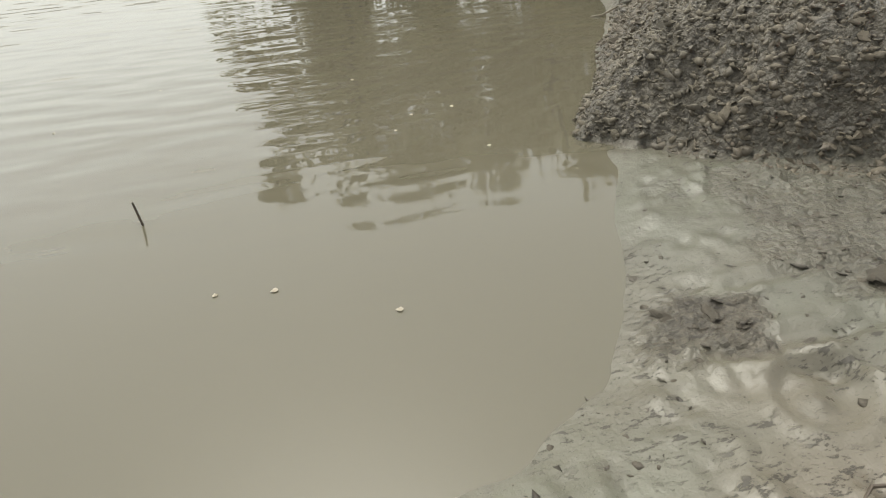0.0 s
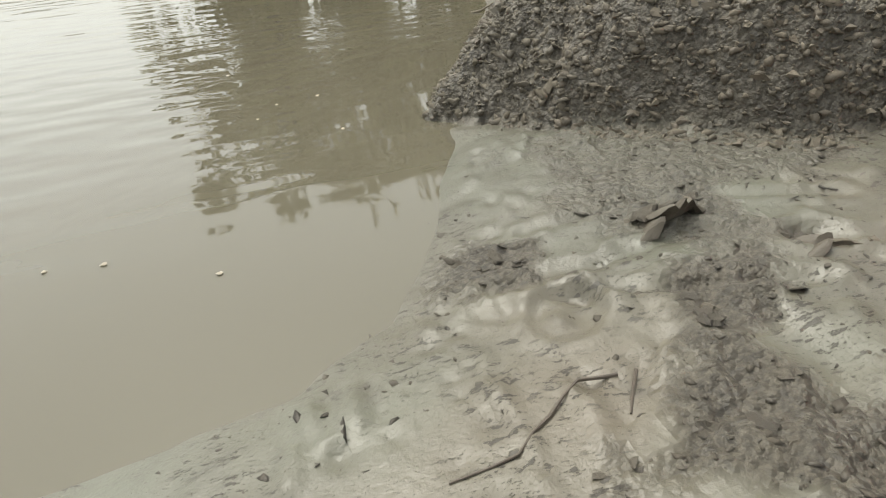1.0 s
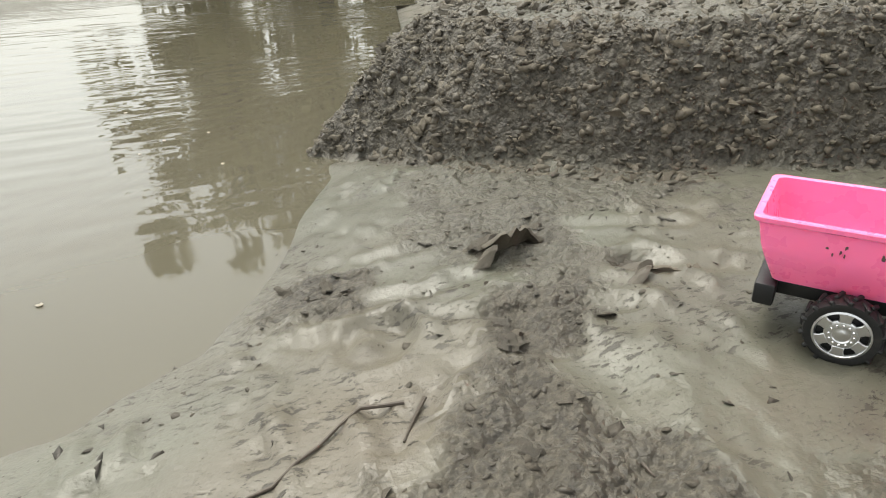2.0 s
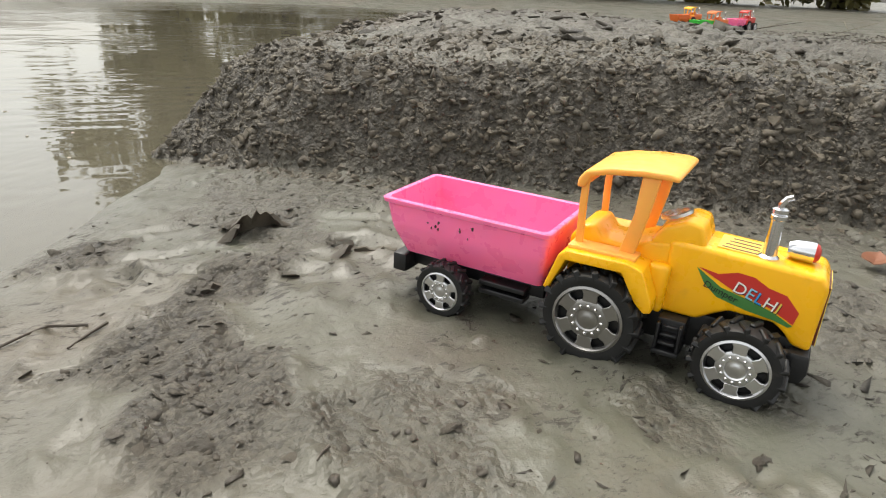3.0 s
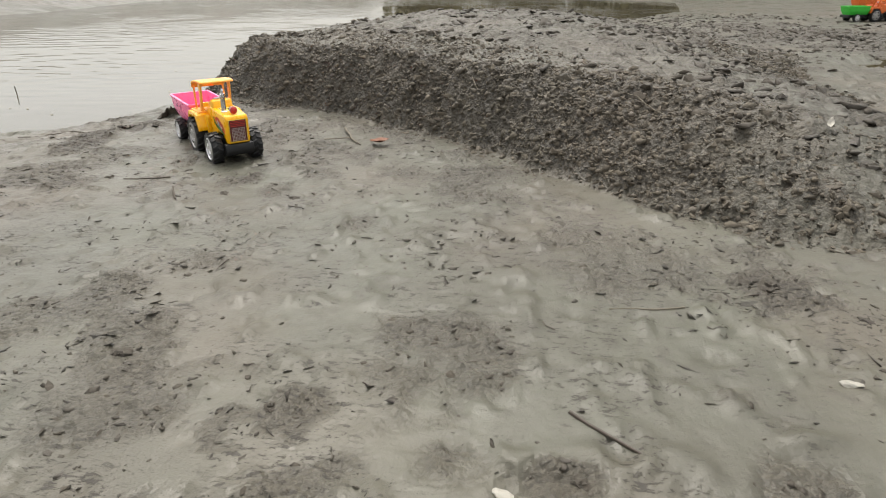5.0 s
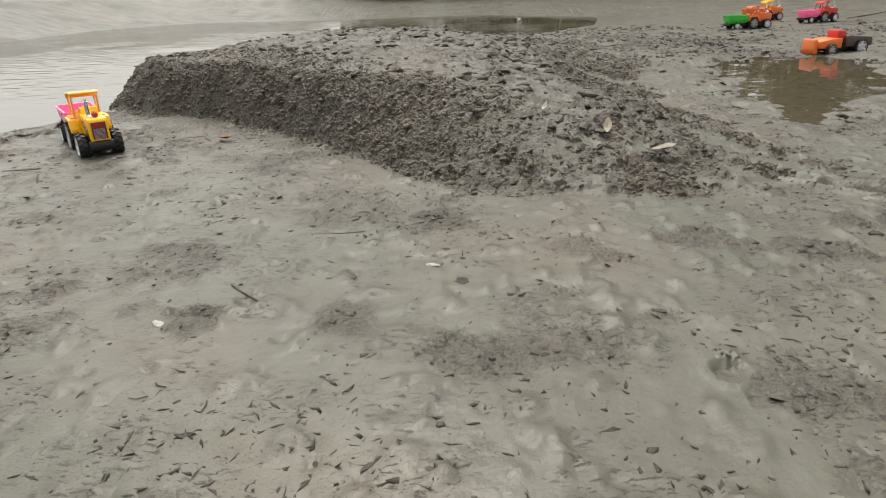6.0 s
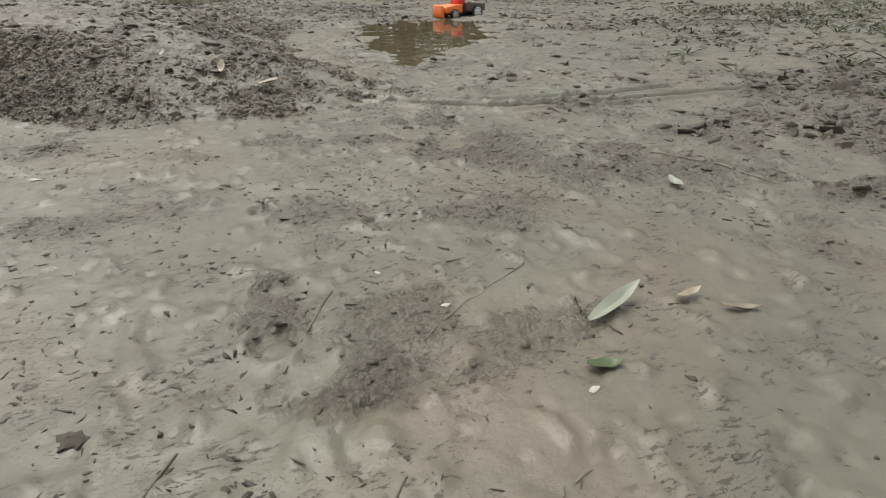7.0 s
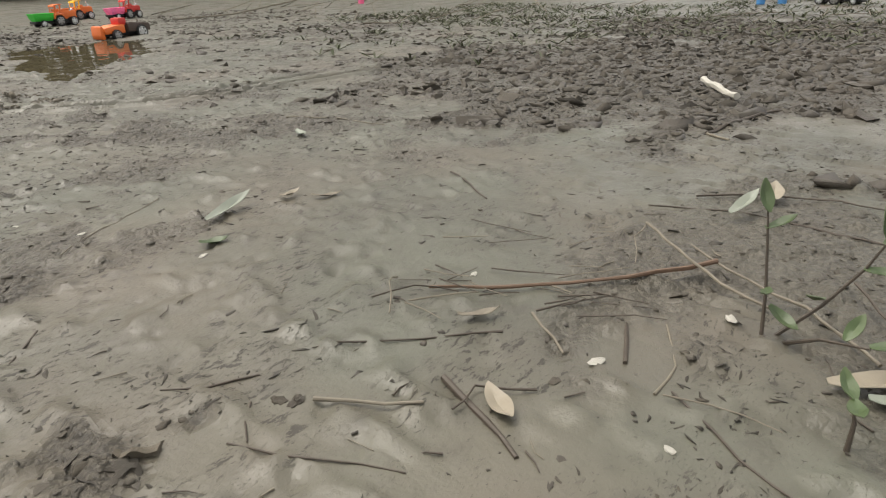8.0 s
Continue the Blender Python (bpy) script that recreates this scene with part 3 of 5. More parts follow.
FACE = scatter(5, 420000, -0.75, 1.9, 0.9, 3.4, near_face, 34000)
crumbs("soil_crumbs", FACE, "dark crumbled soil covering the face of the earth bank", 11, 0.0020, 0.0098, 0.75, 1, -0.3, SOIL, 0.9)
# crumbs of mud; their dark colour also stands for shade in small dents
FLAT = scatter(6, 420000, -1.1, 3.2, -1.05, 2.5, on_flat, 22000)
crumbs("mud_crumbs", FLAT, "small dark crumbs of mud strewn over the wet flat", 12, 0.0010, 0.0062, 0.26, 1, -0.25, WETSOIL, 0.8)
CHURN = scatter(8, 90000, 2.2, 5.6, -1.4, 1.0, lambda x, y, c: 0.16 * c ** 2 + 0.02 * ease(x, 3.6, 4.4), 7500)
crumbs("churned_mud", CHURN, "churned dark lumps of mud on the far flat", 14, 0.005, 0.026, 0.5, 1, -0.1, WETSOIL)
BEHIND = scatter(7, 260000, -0.3, 5.6, 0.6, 6.0, lambda x, y, c: (0.16 * c + 0.02 + 0.10 * ease(fbm(x * 1.6, y * 1.6, 4, 133), 0.46, 0.66)) * np.maximum(np.maximum(ease(x, 1.7, 2.4), ease(y, 2.7, 3.2)), ease(on_bank(x, y), 0.12, 0.25)), 15000)
crumbs("far_crumbs", BEHIND, "scattered lumps of mud on the far flat", 13, 0.003, 0.024, 0.34, 1, -0.1, WETSOIL)
# leaf litter, dense enough that its dark colour also draws shaded torn lips
LITTER = scatter(9, 330000, -1.0, 3.0, -1.05, 2.3, lambda x, y, c: (0.012 + 0.15 * ease(fbm(x * 5.2, y * 5.2, 4, 137), 0.50, 0.66)) * (on_bank(x, y) < 0.0), 19000)
crumbs("leaf_litter", LITTER, "dark rotten flakes of leaf and bark strewn over wet mud", 15, 0.0009, 0.0040, 0.20, 1, 0.0, ROT, 1.2, 2.6, "litter")

# ---- single clods ----
CLODS = [(-0.55, 1.985, 0.026), (-0.50, 1.99, 0.016), (-0.63, 1.78, 0.022), (-0.62, 1.82, 0.015), (-0.45, 1.88, 0.018), (-0.70, 1.68, 0.014), (-0.79, 2.0, 0.017), (-0.75, 1.985, 0.013),
         (-0.73, 1.95, 0.014), (-0.67, 1.66, 0.016), (-0.64, 1.52, 0.017), (-0.55, 1.39, 0.013), (-0.41, 1.32, 0.013), (-0.46, 1.49, 0.009), (-0.36, 1.35, 0.01), (-0.26, 1.39, 0.011),
         (-0.10, 1.32, 0.02), (-0.12, 1.23, 0.017), (-0.47, 1.88, 0.012), (-0.57, 1.97, 0.022), (0.82, 0.87, 0.024), (0.91, 0.79, 0.014), (0.87, 0.58, 0.017), (0.50, 0.47, 0.012),
         (0.11, 0.36, 0.025), (-0.02, 0.65, 0.018), (0.19, 0.56, 0.012), (-0.33, 1.26, 0.015), (0.03, 1.22, 0.013), (0.95, -0.19, 0.018), (1.48, 0.66, 0.019), (1.61, 0.75, 0.017),
         (1.76, 0.81, 0.016), (0.80, 0.89, 0.023), (2.05, 0.20, 0.02), (2.22, 0.47, 0.022), (2.38, 0.38, 0.02), (1.22, -0.60, 0.009), (1.31, -0.66, 0.013), (1.17, -0.63, 0.02),
         (3.018, 2.722, 0.07), (2.93, 2.62, 0.04), (1.28, 1.37, 0.02), (1.30, -0.645, 0.01), (1.95, 0.34, 0.03), (1.88, 0.30, 0.02)]
rnd = random.Random(3)
kinds = []
for k in range(6):
    kinds.append(part("mud_clod", lump(rnd, 1.0, 0.5, 3, 0.5), WETSOIL))
for k, (x, y, s) in enumerate(CLODS):
    s *= 0.72
    if k < 6:
        ob = kinds[k]
    else:
        ob = kinds[k % 6].copy()
        scene.collection.objects.link(ob)
    ob.matrix_basis = Matrix.Translation((x, y, ground_z(x, y) - 0.22 * s)) @ Matrix.Rotation(rnd.uniform(0, 6.28), 4, "Z") @ Matrix.Diagonal((s * rnd.uniform(0.9, 1.3), s * rnd.uniform(0.7, 1.0), s, 1))
    tagged(ob, "rounded dark clod of wet mud lying on the flat", "clod", "mud clods")



def mud_flap(x, y, head, wide, high, seed):
    """A thick torn plate of mud standing up out of the flat, with a ragged upper edge."""
    r = random.Random(seed)
    b = bmesh.new()
    n, rows = 10, []
    for i in range(n + 1):
        u = i / n
        top = high * (0.35 + 0.65 * math.sin(math.pi * u) ** 0.7) * r.uniform(0.6, 1.1)
        col = []
        for j in range(5):
            v = j / 4
            bow = 0.25 * wide * (u - 0.5) ** 2 * 4
            col.append((wide * (u - 0.5) + r.uniform(-0.001, 0.001), bow - 0.55 * high * v ** 1.6 + r.uniform(-0.0012, 0.0012), top * v - 0.006, 0.0075 * (1 - 0.8 * v) + 0.0008))
        rows.append(col)
    front = [[b.verts.new((p[0], p[1] - p[3], p[2])) for p in c] for c in rows]
    back = [[b.verts.new((p[0], p[1] + p[3], p[2])) for p in c] for c in rows]
    for g in (front, back):
        for i in range(n):
            for j in range(4):
                b.faces.new((g[i][j], g[i + 1][j], g[i + 1][j + 1], g[i][j + 1]))
    for i in range(n):
        b.faces.new((front[i][4], front[i + 1][4], back[i + 1][4], back[i][4]))
        b.faces.new((front[i][0], front[i + 1][0], back[i + 1][0], back[i][0]))
    for i in (0, n):
        for j in range(4):
            b.faces.new((front[i][j], front[i][j + 1], back[i][j + 1], back[i][j]))
    ob = part("mud_flap", b, FLAPMUD, m=pose(x, y, ground_z(x, y), 0, 0, head))
    return tagged(ob, "torn flap of wet mud standing up from the flat", "mud flap", "mud flaps")


for k, (x, y, head, wide, high) in enumerate([(-0.552, 1.955, 5, 0.058, 0.034), (-0.585, 1.945, 70, 0.034, 0.026), (-0.520, 1.962, -55, 0.030, 0.024), (-0.462, 1.842, 60, 0.040, 0.020),
                                              (-0.425, 1.83, -20, 0.050, 0.010), (-0.62, 1.80, 15, 0.036, 0.012), (0.135, 0.365, 20, 0.034, 0.013), (1.185, -0.62, -40, 0.036, 0.014)]):
    mud_flap(x, y, head, wide, high, k)


# ---- the toy tractor with its trailer ----
def wheel(parent, x, y, radius, width, side, rim_mat, lugs, fine=True):
    """Tyre with lugs; rim with six windows, a disc and a ring of bolts under it. side: the way that the rim faces."""
    w = width / 2
    prof = [(radius * 0.60, -w * 0.8), (radius * 0.78, -w), (radius * 0.90, -w * 0.93), (radius * 0.935, -w * 0.6), (radius * 0.935, w * 0.6), (radius * 0.90, w * 0.93), (radius * 0.78, w), (radius * 0.60, w * 0.8)]
    b = lathe(prof, 40)
    lug_meshes = []
    for s in (-1, 1):
        lug = box(-0.062 * radius, 0.062 * radius, -0.05 * w, w * 1.03, radius * 0.80, radius * 1.0, 0.0009, 1)
        bmesh.ops.transform(lug, matrix=Matrix.Rotation(radians(-26 * s), 4, "Z") @ Matrix.Diagonal((1, s, 1, 1)), verts=lug.verts[:])
        bmesh.ops.recalc_face_normals(lug, faces=lug.faces[:])
        me = bpy.data.meshes.new("lug")
        lug.to_mesh(me)
        lug.free()
        me.materials.append(TYRE)
        lug_meshes.append(me)
    turns = [(k, 2 * math.pi * (q + 0.25 * s) / lugs) for q in range(lugs) for k, s in ((0, -1), (1, 1))]
    if not fine:
        for k, a in turns:
            lug = bmesh.new()
            lug.from_mesh(lug_meshes[k])
            bmesh.ops.transform(lug, matrix=Matrix.Rotation(a, 4, "Y"), verts=lug.verts[:])
            join(b, lug)
    tyre = part("tyre", b, TYRE, parent, "black rubber tyre with chunky lugs", m=pose(x, y, radius))
    if fine:
        for k, a in turns:
            ob = new("lug", lug_meshes[k])
            ob.parent = tyre
            ob.matrix_basis = Matrix.Rotation(a, 4, "Y")
    r = radius * 0.70
    rim = lathe([(r, side * w * 0.62), (r, side * w * 0.96), (r * 0.93, side * w * 1.02), (r * 0.87, side * w * 0.84), (r * 0.87, side * w * 0.55)], 40)
    for k in range(6):
        spoke = prism([(-0.21 * r, r * 0.52), (0.21 * r, r * 0.52), (0.20 * r, r * 0.74), (0.29 * r, r * 0.90), (-0.29 * r, r * 0.90), (-0.20 * r, r * 0.74)], -0.0012, 0.0012, 0.0005, 1)
        bmesh.ops.transform(spoke, matrix=Matrix.Translation((0, side * w * 0.80, 0)) @ Matrix.Rotation(2 * math.pi * k / 6, 4, "Y"), verts=spoke.verts[:])
        join(rim, spoke)
    join(rim, lathe([(r * 0.001, side * w * 0.90), (r * 0.16, side * w * 0.90), (r * 0.20, side * w * 0.84), (r * 0.30, side * w * 0.84), (r * 0.34, side * w * 0.93), (r * 0.50, side * w * 0.92), (r * 0.60, side * w * 0.82), (r * 0.60, side * w * 0.66), (r * 0.001, side * w * 0.6)], 32, False))
    part("rim", rim, rim_mat, tyre, "plated rim with six windows")
    back = lathe([(0.0005, side * w * 0.45), (r * 0.97, side * w * 0.45), (r * 0.97, side * w * 0.35), (0.0005, side * w * 0.35)], 28, False)
    part("wheel_disc", back, BLACK, tyre)
    bolts = bmesh.new()
    for k in range(12):
        q = bmesh.new()
        bmesh.ops.create_icosphere(q, subdivisions=1, radius=r * 0.055, matrix=Matrix.Translation((r * 0.42 * math.cos(k * math.pi / 6), side * w * 0.94, r * 0.42 * math.sin(k * math.pi / 6))))
        join(bolts, q)
    tagged(part("bolt_ring", bolts, CHROME, tyre), kind="stuff")
    return tyre


def lettering(text, size, mats, parent, m, gap=0.0):
    """Raised flat letters, one object each, laid out along x."""
    x = 0.0
    for k, ch in enumerate(text):
        cu = bpy.data.curves.new("letter", "FONT")
        cu.body, cu.size, cu.extrude, cu.resolution_u = ch, size, 0.00012, 3
        tmp = new("letter", cu)
        me = bpy.data.meshes.new_from_object(tmp)
        wide = max(v.co.x for v in me.vertices)
        bpy.data.objects.remove(tmp)
        me.materials.append(mats[k % len(mats)])
        ob = new("letter", me)
        ob.parent = parent
        ob.matrix_basis = m @ Matrix.Translation((x, 0, 0))
        x += wide + gap


def toy(name, body, cab, tub, pose_m, label, group, detail=True):
    """Toy tractor and trailer; x points ahead, the front axle stands at x = 0."""
    e = new(name)
    e.empty_display_size = 0.05
    hw = 0.0265
    hood = prism([(-0.072, 0.056), (-0.040, 0.056), (-0.030, 0.063), (-0.017, 0.0705), (0.017, 0.0705), (0.027, 0.063), (0.033, 0.055), (0.047, 0.053), (0.0485, 0.109), (0.043, 0.1175), (-0.046, 0.121), (-0.072, 0.121)], -hw, hw, 0.0042, 4)
    hood_ob = part("hood", hood, body, e)
    dash = prism([(-0.088, 0.095), (-0.046, 0.095), (-0.0435, 0.121), (-0.049, 0.137), (-0.061, 0.139), (-0.080, 0.130), (-0.088, 0.117)], -hw * 0.9, hw * 0.9, 0.0035, 3)
    part("dashboard", dash, body, e)
    seatb = prism([(-0.158, 0.056), (-0.070, 0.056), (-0.070, 0.118), (-0.090, 0.115), (-0.108, 0.107), (-0.128, 0.108), (-0.136, 0.119), (-0.150, 0.117), (-0.158, 0.104)], -hw * 0.95, hw * 0.95, 0.003, 3)
    part("seat_block", seatb, body, e)
    for s in (-1, 1):
        y0, y1 = sorted((s * 0.024, s * 0.056))
        out = [(-0.168, 0.063), (-0.163, 0.0615), (-0.150, 0.0925), (-0.101, 0.0935), (-0.087, 0.070), (-0.078, 0.062), (-0.072, 0.064), (-0.073, 0.074), (-0.084, 0.099), (-0.097, 0.1035), (-0.150, 0.102), (-0.157, 0.097)]
        part("fender", prism(out, y0, y1, 0.0016, 3), body, e)
        flank = prism([(-0.086, 0.060), (-0.068, 0.056), (-0.066, 0.100), (-0.084, 0.101)], *sorted((s * 0.022, s * 0.036)), 0.004, 3)
        part("flank_panel", flank, body, e)
    # cab: four posts and a thin curved roof
    for s in (-1, 1):
        part("cab_post", prism([(-0.149, 0.102), (-0.1425, 0.102), (-0.1435, 0.140), (-0.1435, 0.164), (-0.1495, 0.164), (-0.1500, 0.140)], *sorted((s * 0.0335, s * 0.0375)), 0.001, 2), cab, e)
        part("cab_post", prism([(-0.111, 0.102), (-0.098, 0.102), (-0.0905, 0.140), (-0.0855, 0.174), (-0.1005, 0.174), (-0.1025, 0.140)], *sorted((s * 0.032, s * 0.037)), 0.0012, 2), cab, e)
        part("cab_base", box(-0.152, -0.093, *sorted((s * 0.028, s * 0.048)), 0.1015, 0.1055, 0.0012, 2), cab, e)
    roof = prism([(-0.1535, 0.1550), (-0.1525, 0.1630), (-0.147, 0.1705), (-0.126, 0.1760), (-0.100, 0.1788), (-0.080, 0.1792), (-0.0715, 0.1775), (-0.0705, 0.1730), (-0.080, 0.1732), (-0.100, 0.1728), (-0.128, 0.1695), (-0.1415, 0.1660), (-0.1465, 0.1550)], -0.0405, 0.0405, 0.0022, 3)
    part("roof", roof, cab, e)
    wheel_ring = lathe([(0.0105, -0.001), (0.0135, -0.001), (0.0135, 0.0018), (0.0105, 0.0018)], 24)
    for k in range(3):
        spoke = box(0.0, 0.0115, -0.0006, 0.0012, -0.0012, 0.0012, 0.0003, 1)
        bmesh.ops.transform(spoke, matrix=Matrix.Rotation(k * 2.094, 4, "Y"), verts=spoke.verts[:])
        join(wheel_ring, spoke)
    part("steering_wheel", wheel_ring, SILVER, e, "plated steering wheel", m=pose(-0.0745, 0, 0.1362) @ Matrix.Rotation(radians(-22), 4, "Y") @ Matrix.Rotation(radians(90), 4, "X"))
    # chassis, bumper, steps
    part("chassis", box(-0.165, 0.036, -0.021, 0.021, 0.026, 0.060, 0.003), BLACK, e)
    part("front_bumper", prism([(0.026, 0.024), (0.046, 0.026), (0.050, 0.036), (0.0485, 0.053), (0.030, 0.053)], -0.033, 0.033, 0.003, 2), BLACK, e)
    part("axle", box(-0.005, 0.005, -0.040, 0.040, 0.033, 0.043, 0.002, 1), BLACK, e)
    for s in (-1, 1):
        y0, y1 = sorted((s * 0.022, s * 0.050))
        st = part("step", box(-0.068, -0.045, *sorted((s * 0.022, s * 0.039)), 0.026, 0.056, 0.0015, 2), BLACK, e)
        part("tread", box(-0.0675, -0.0455, y0, y1, 0.0262, 0.0305, 0.001, 1), BLACK, st)
        for k in range(3):
            part("tread", box(-0.0635, -0.0495, *sorted((s * 0.030, s * (0.0485 - 0.003 * k))), 0.0355 + 0.0065 * k, 0.0380 + 0.0065 * k, 0.0008, 1), BLACK, st)
        for k in (-0.0672, -0.0488):
            part("step_side", box(k, k + 0.003, *sorted((s * 0.036, s * 0.047)), 0.028, 0.054, 0.0008, 1), BLACK, st)
    for s in (-1, 1):
        wheel(e, 0.0, s * 0.0465, 0.0375, 0.026, s, SILVER, 15, detail)
        wheel(e, -0.1225, s * 0.0475, 0.0450, 0.029, s, GUN, 16, detail)
        wheel(e, -0.271, s * 0.0515, 0.0290, 0.020, s, SILVER, 14, detail)
    # exhaust and lamp
    ex = lathe([(0.0008, 0), (0.0080, 0), (0.0080, 0.003), (0.0056, 0.005), (0.0050, 0.034), (0.0062, 0.035), (0.0062, 0.038), (0.0050, 0.039), (0.0062, 0.040), (0.0062, 0.043), (0.0040, 0.044), (0.0008, 0.044)], 20, False)
    bmesh.ops.transform(ex, matrix=Matrix.Rotation(radians(90), 4, "X"), verts=ex.verts[:])
    exo = part("exhaust_pipe", ex, CHROME, e, "chrome exhaust pipe", m=pose(0.002, -0.0125, 0.1175))
    part("pipe_tip", tube([(0, 0, 0.042), (0, 0, 0.047), (0.003, 0, 0.052), (0.007, 0, 0.054)], [0.0028, 0.0028, 0.0027, 0.0024], 8), CHROME, exo)
    lampb = lathe([(0.0008, -0.010), (0.006, -0.010), (0.0082, -0.005), (0.0088, 0.005), (0.0088, 0.009), (0.0008, 0.009)], 20, False)
    bmesh.ops.transform(lampb, matrix=Matrix.Rotation(radians(-90), 4, "Z"), verts=lampb.verts[:])
    head = part("headlight", lampb, CHROME, e, "chrome headlight on the hood", m=pose(0.024, 0.0, 0.1265))
    lens = lathe([(0.0006, 0.0135), (0.004, 0.013), (0.0072, 0.011), (0.0082, 0.0085), (0.0006, 0.0085)], 18, False)
    bmesh.ops.transform(lens, matrix=Matrix.Rotation(radians(-90), 4, "Z"), verts=lens.verts[:])
    part("lens", lens, RED, head, "red lens")
    # grille
    grille = part("grille", box(0.0475, 0.0492, -0.0205, 0.0205, 0.058, 0.1085, 0.0004, 1), D_DARK, e, "maroon grille panel")
    if detail:
        mesh_b = bmesh.new()
        for k in range(9):
            box(0.0492, 0.0495, -0.015, 0.015, 0.061 + k * 0.0034, 0.0618 + k * 0.0034, bm=mesh_b)
        for k in range(9):
            box(0.0492, 0.0495, -0.0145 + k * 0.0036, -0.0139 + k * 0.0036, 0.060, 0.090, bm=mesh_b)
        tagged(part("grille_mesh", mesh_b, SILVER, grille, smooth=False), kind="stuff")
        for k in range(4):
            part("grille_bar", box(0.0492, 0.0496, -0.017, 0.017, 0.0935 + k * 0.0036, 0.0947 + k * 0.0036), D_RED, grille, smooth=False)
        trim_b = bmesh.new()
        for y0, y1, z0, z1 in ((-0.0205, 0.0205, 0.1075, 0.1085), (-0.0205, 0.0205, 0.058, 0.0590), (-0.0205, -0.0195, 0.059, 0.1075), (0.0195, 0.0205, 0.059, 0.1075)):
            box(0.0492, 0.0497, y0, y1, z0, z1, bm=trim_b)
        part("grille_frame", trim_b, D_YELLOW, grille, smooth=False)
        # stickers on both flanks of the hood
        for s in (-1, 1):
            yy = s * (hw + 0.0002)
            red = prism([(-0.046, 0.104), (-0.030, 0.1015), (-0.016, 0.1065), (-0.003, 0.1055), (0.008, 0.0995), (0.022, 0.0965), (0.033, 0.0845), (0.031, 0.0735), (0.012, 0.083), (-0.018, 0.091)], *sorted((yy, yy + s * 0.0002)))
            part("sticker", red, D_RED, hood_ob, "red flame sticker", smooth=False)
            green = prism([(-0.047, 0.1035), (-0.026, 0.0905), (-0.004, 0.0855), (0.014, 0.0805), (0.031, 0.0725), (0.028, 0.0705), (0.017, 0.0735), (-0.004, 0.0760), (-0.028, 0.0815), (-0.039, 0.0905)], *sorted((yy, yy + s * 0.0003)))
            part("sticker", green, D_GREEN, hood_ob, "green flame sticker", smooth=False)
            m = pose(-0.018, yy + s * 0.0004, 0.0905, 90, 0, 0) if s < 0 else pose(0.031, yy + s * 0.0004, 0.0765, 90, 0, 180)
            tilt = Matrix.Rotation(radians(-17 if s < 0 else 17), 4, "Z")
            shadow = m @ tilt @ Matrix.Translation((0.0006, -0.0007, 0))
            lettering("DELHI", 0.0140, [D_BLACK], hood_ob, shadow, 0.0006)
            lettering("DELHI", 0.0140, [D_WHITE, D_CYAN, D_BLUE, D_WHITE, D_YELLOW], hood_ob, m @ tilt @ Matrix.Translation((0, 0, 0.00025)), 0.0006)
            m2 = pose(-0.040, yy + s * 0.0006, 0.0885, 90, 0, 0) if s < 0 else pose(-0.008, yy + s * 0.0006, 0.0800, 90, 0, 180)
            lettering("Dumper", 0.0085, [D_BLACK], hood_ob, m2 @ tilt, 0.0004)
        lean = Matrix.Rotation(radians(-18), 4, "X")
        face = pose(-0.0452, -0.0205, 0.1225, 90, 0, 90) @ lean
        plate = box(0, 0.041, 0, 0.0135, 0, 0.0006, 0.0002, 1)
        bmesh.ops.transform(plate, matrix=face, verts=plate.verts[:])
        part("dash_sticker", plate, D_RED, e, "red lettered sticker across the dashboard")
        lettering("DELHI", 0.0125, [D_WHITE], hood_ob, face @ Matrix.Translation((0.003, 0.0025, 0.0008)), 0.0010)
        top_m = Matrix.Rotation(radians(2.3), 4, "Y")
        pad = box(-0.041, -0.006, -0.017, 0.017, 0.1195, 0.1200, 0.0002, 1)
        bmesh.ops.transform(pad, matrix=top_m, verts=pad.verts[:])
        part("hood_sticker", pad, D_YELLOW, hood_ob, "pale printed sticker on the hood", smooth=False)
        for k in range(4):
            stripe = box(-0.038 + k * 0.002, -0.010, -0.0145 + k * 0.0080, -0.0125 + k * 0.0080, 0.1200, 0.1203)
            bmesh.ops.transform(stripe, matrix=top_m, verts=stripe.verts[:])
            part("hood_stripe", stripe, D_DARK, hood_ob, smooth=False)
    # trailer
    def tub_ring(x0, x1, w, z, r=0.006):
        pts = []
        for cx, cy, a0 in ((x1 - r, w - r, 0), (x0 + r, w - r, 90), (x0 + r, -w + r, 180), (x1 - r, -w + r, 270)):
            for k in range(4):
                a = radians(a0 + 30 * k)
                pts.append((cx + r * math.cos(a), cy + r * math.sin(a), z))
        return pts
    rings = [tub_ring(-0.325, -0.178, 0.032, 0.0500), tub_ring(-0.3275, -0.176, 0.0365, 0.0515), tub_ring(-0.3325, -0.173, 0.0435, 0.0660), tub_ring(-0.3370, -0.171, 0.0480, 0.0780), tub_ring(-0.3395, -0.1705, 0.0490, 0.0860),
             tub_ring(-0.3435, -0.169, 0.0495, 0.1045), tub_ring(-0.3470, -0.167, 0.0520, 0.1060), tub_ring(-0.3475, -0.167, 0.0522, 0.1095), tub_ring(-0.3465, -0.168, 0.0512, 0.1105),
             tub_ring(-0.3420, -0.1720, 0.0465, 0.1100), tub_ring(-0.3375, -0.1735, 0.0460, 0.0850), tub_ring(-0.3290, -0.1770, 0.0380, 0.0600), tub_ring(-0.3260, -0.1790, 0.0340, 0.0550)]
    b = bmesh.new()
    rv = [[b.verts.new(p) for p in r] for r in rings]
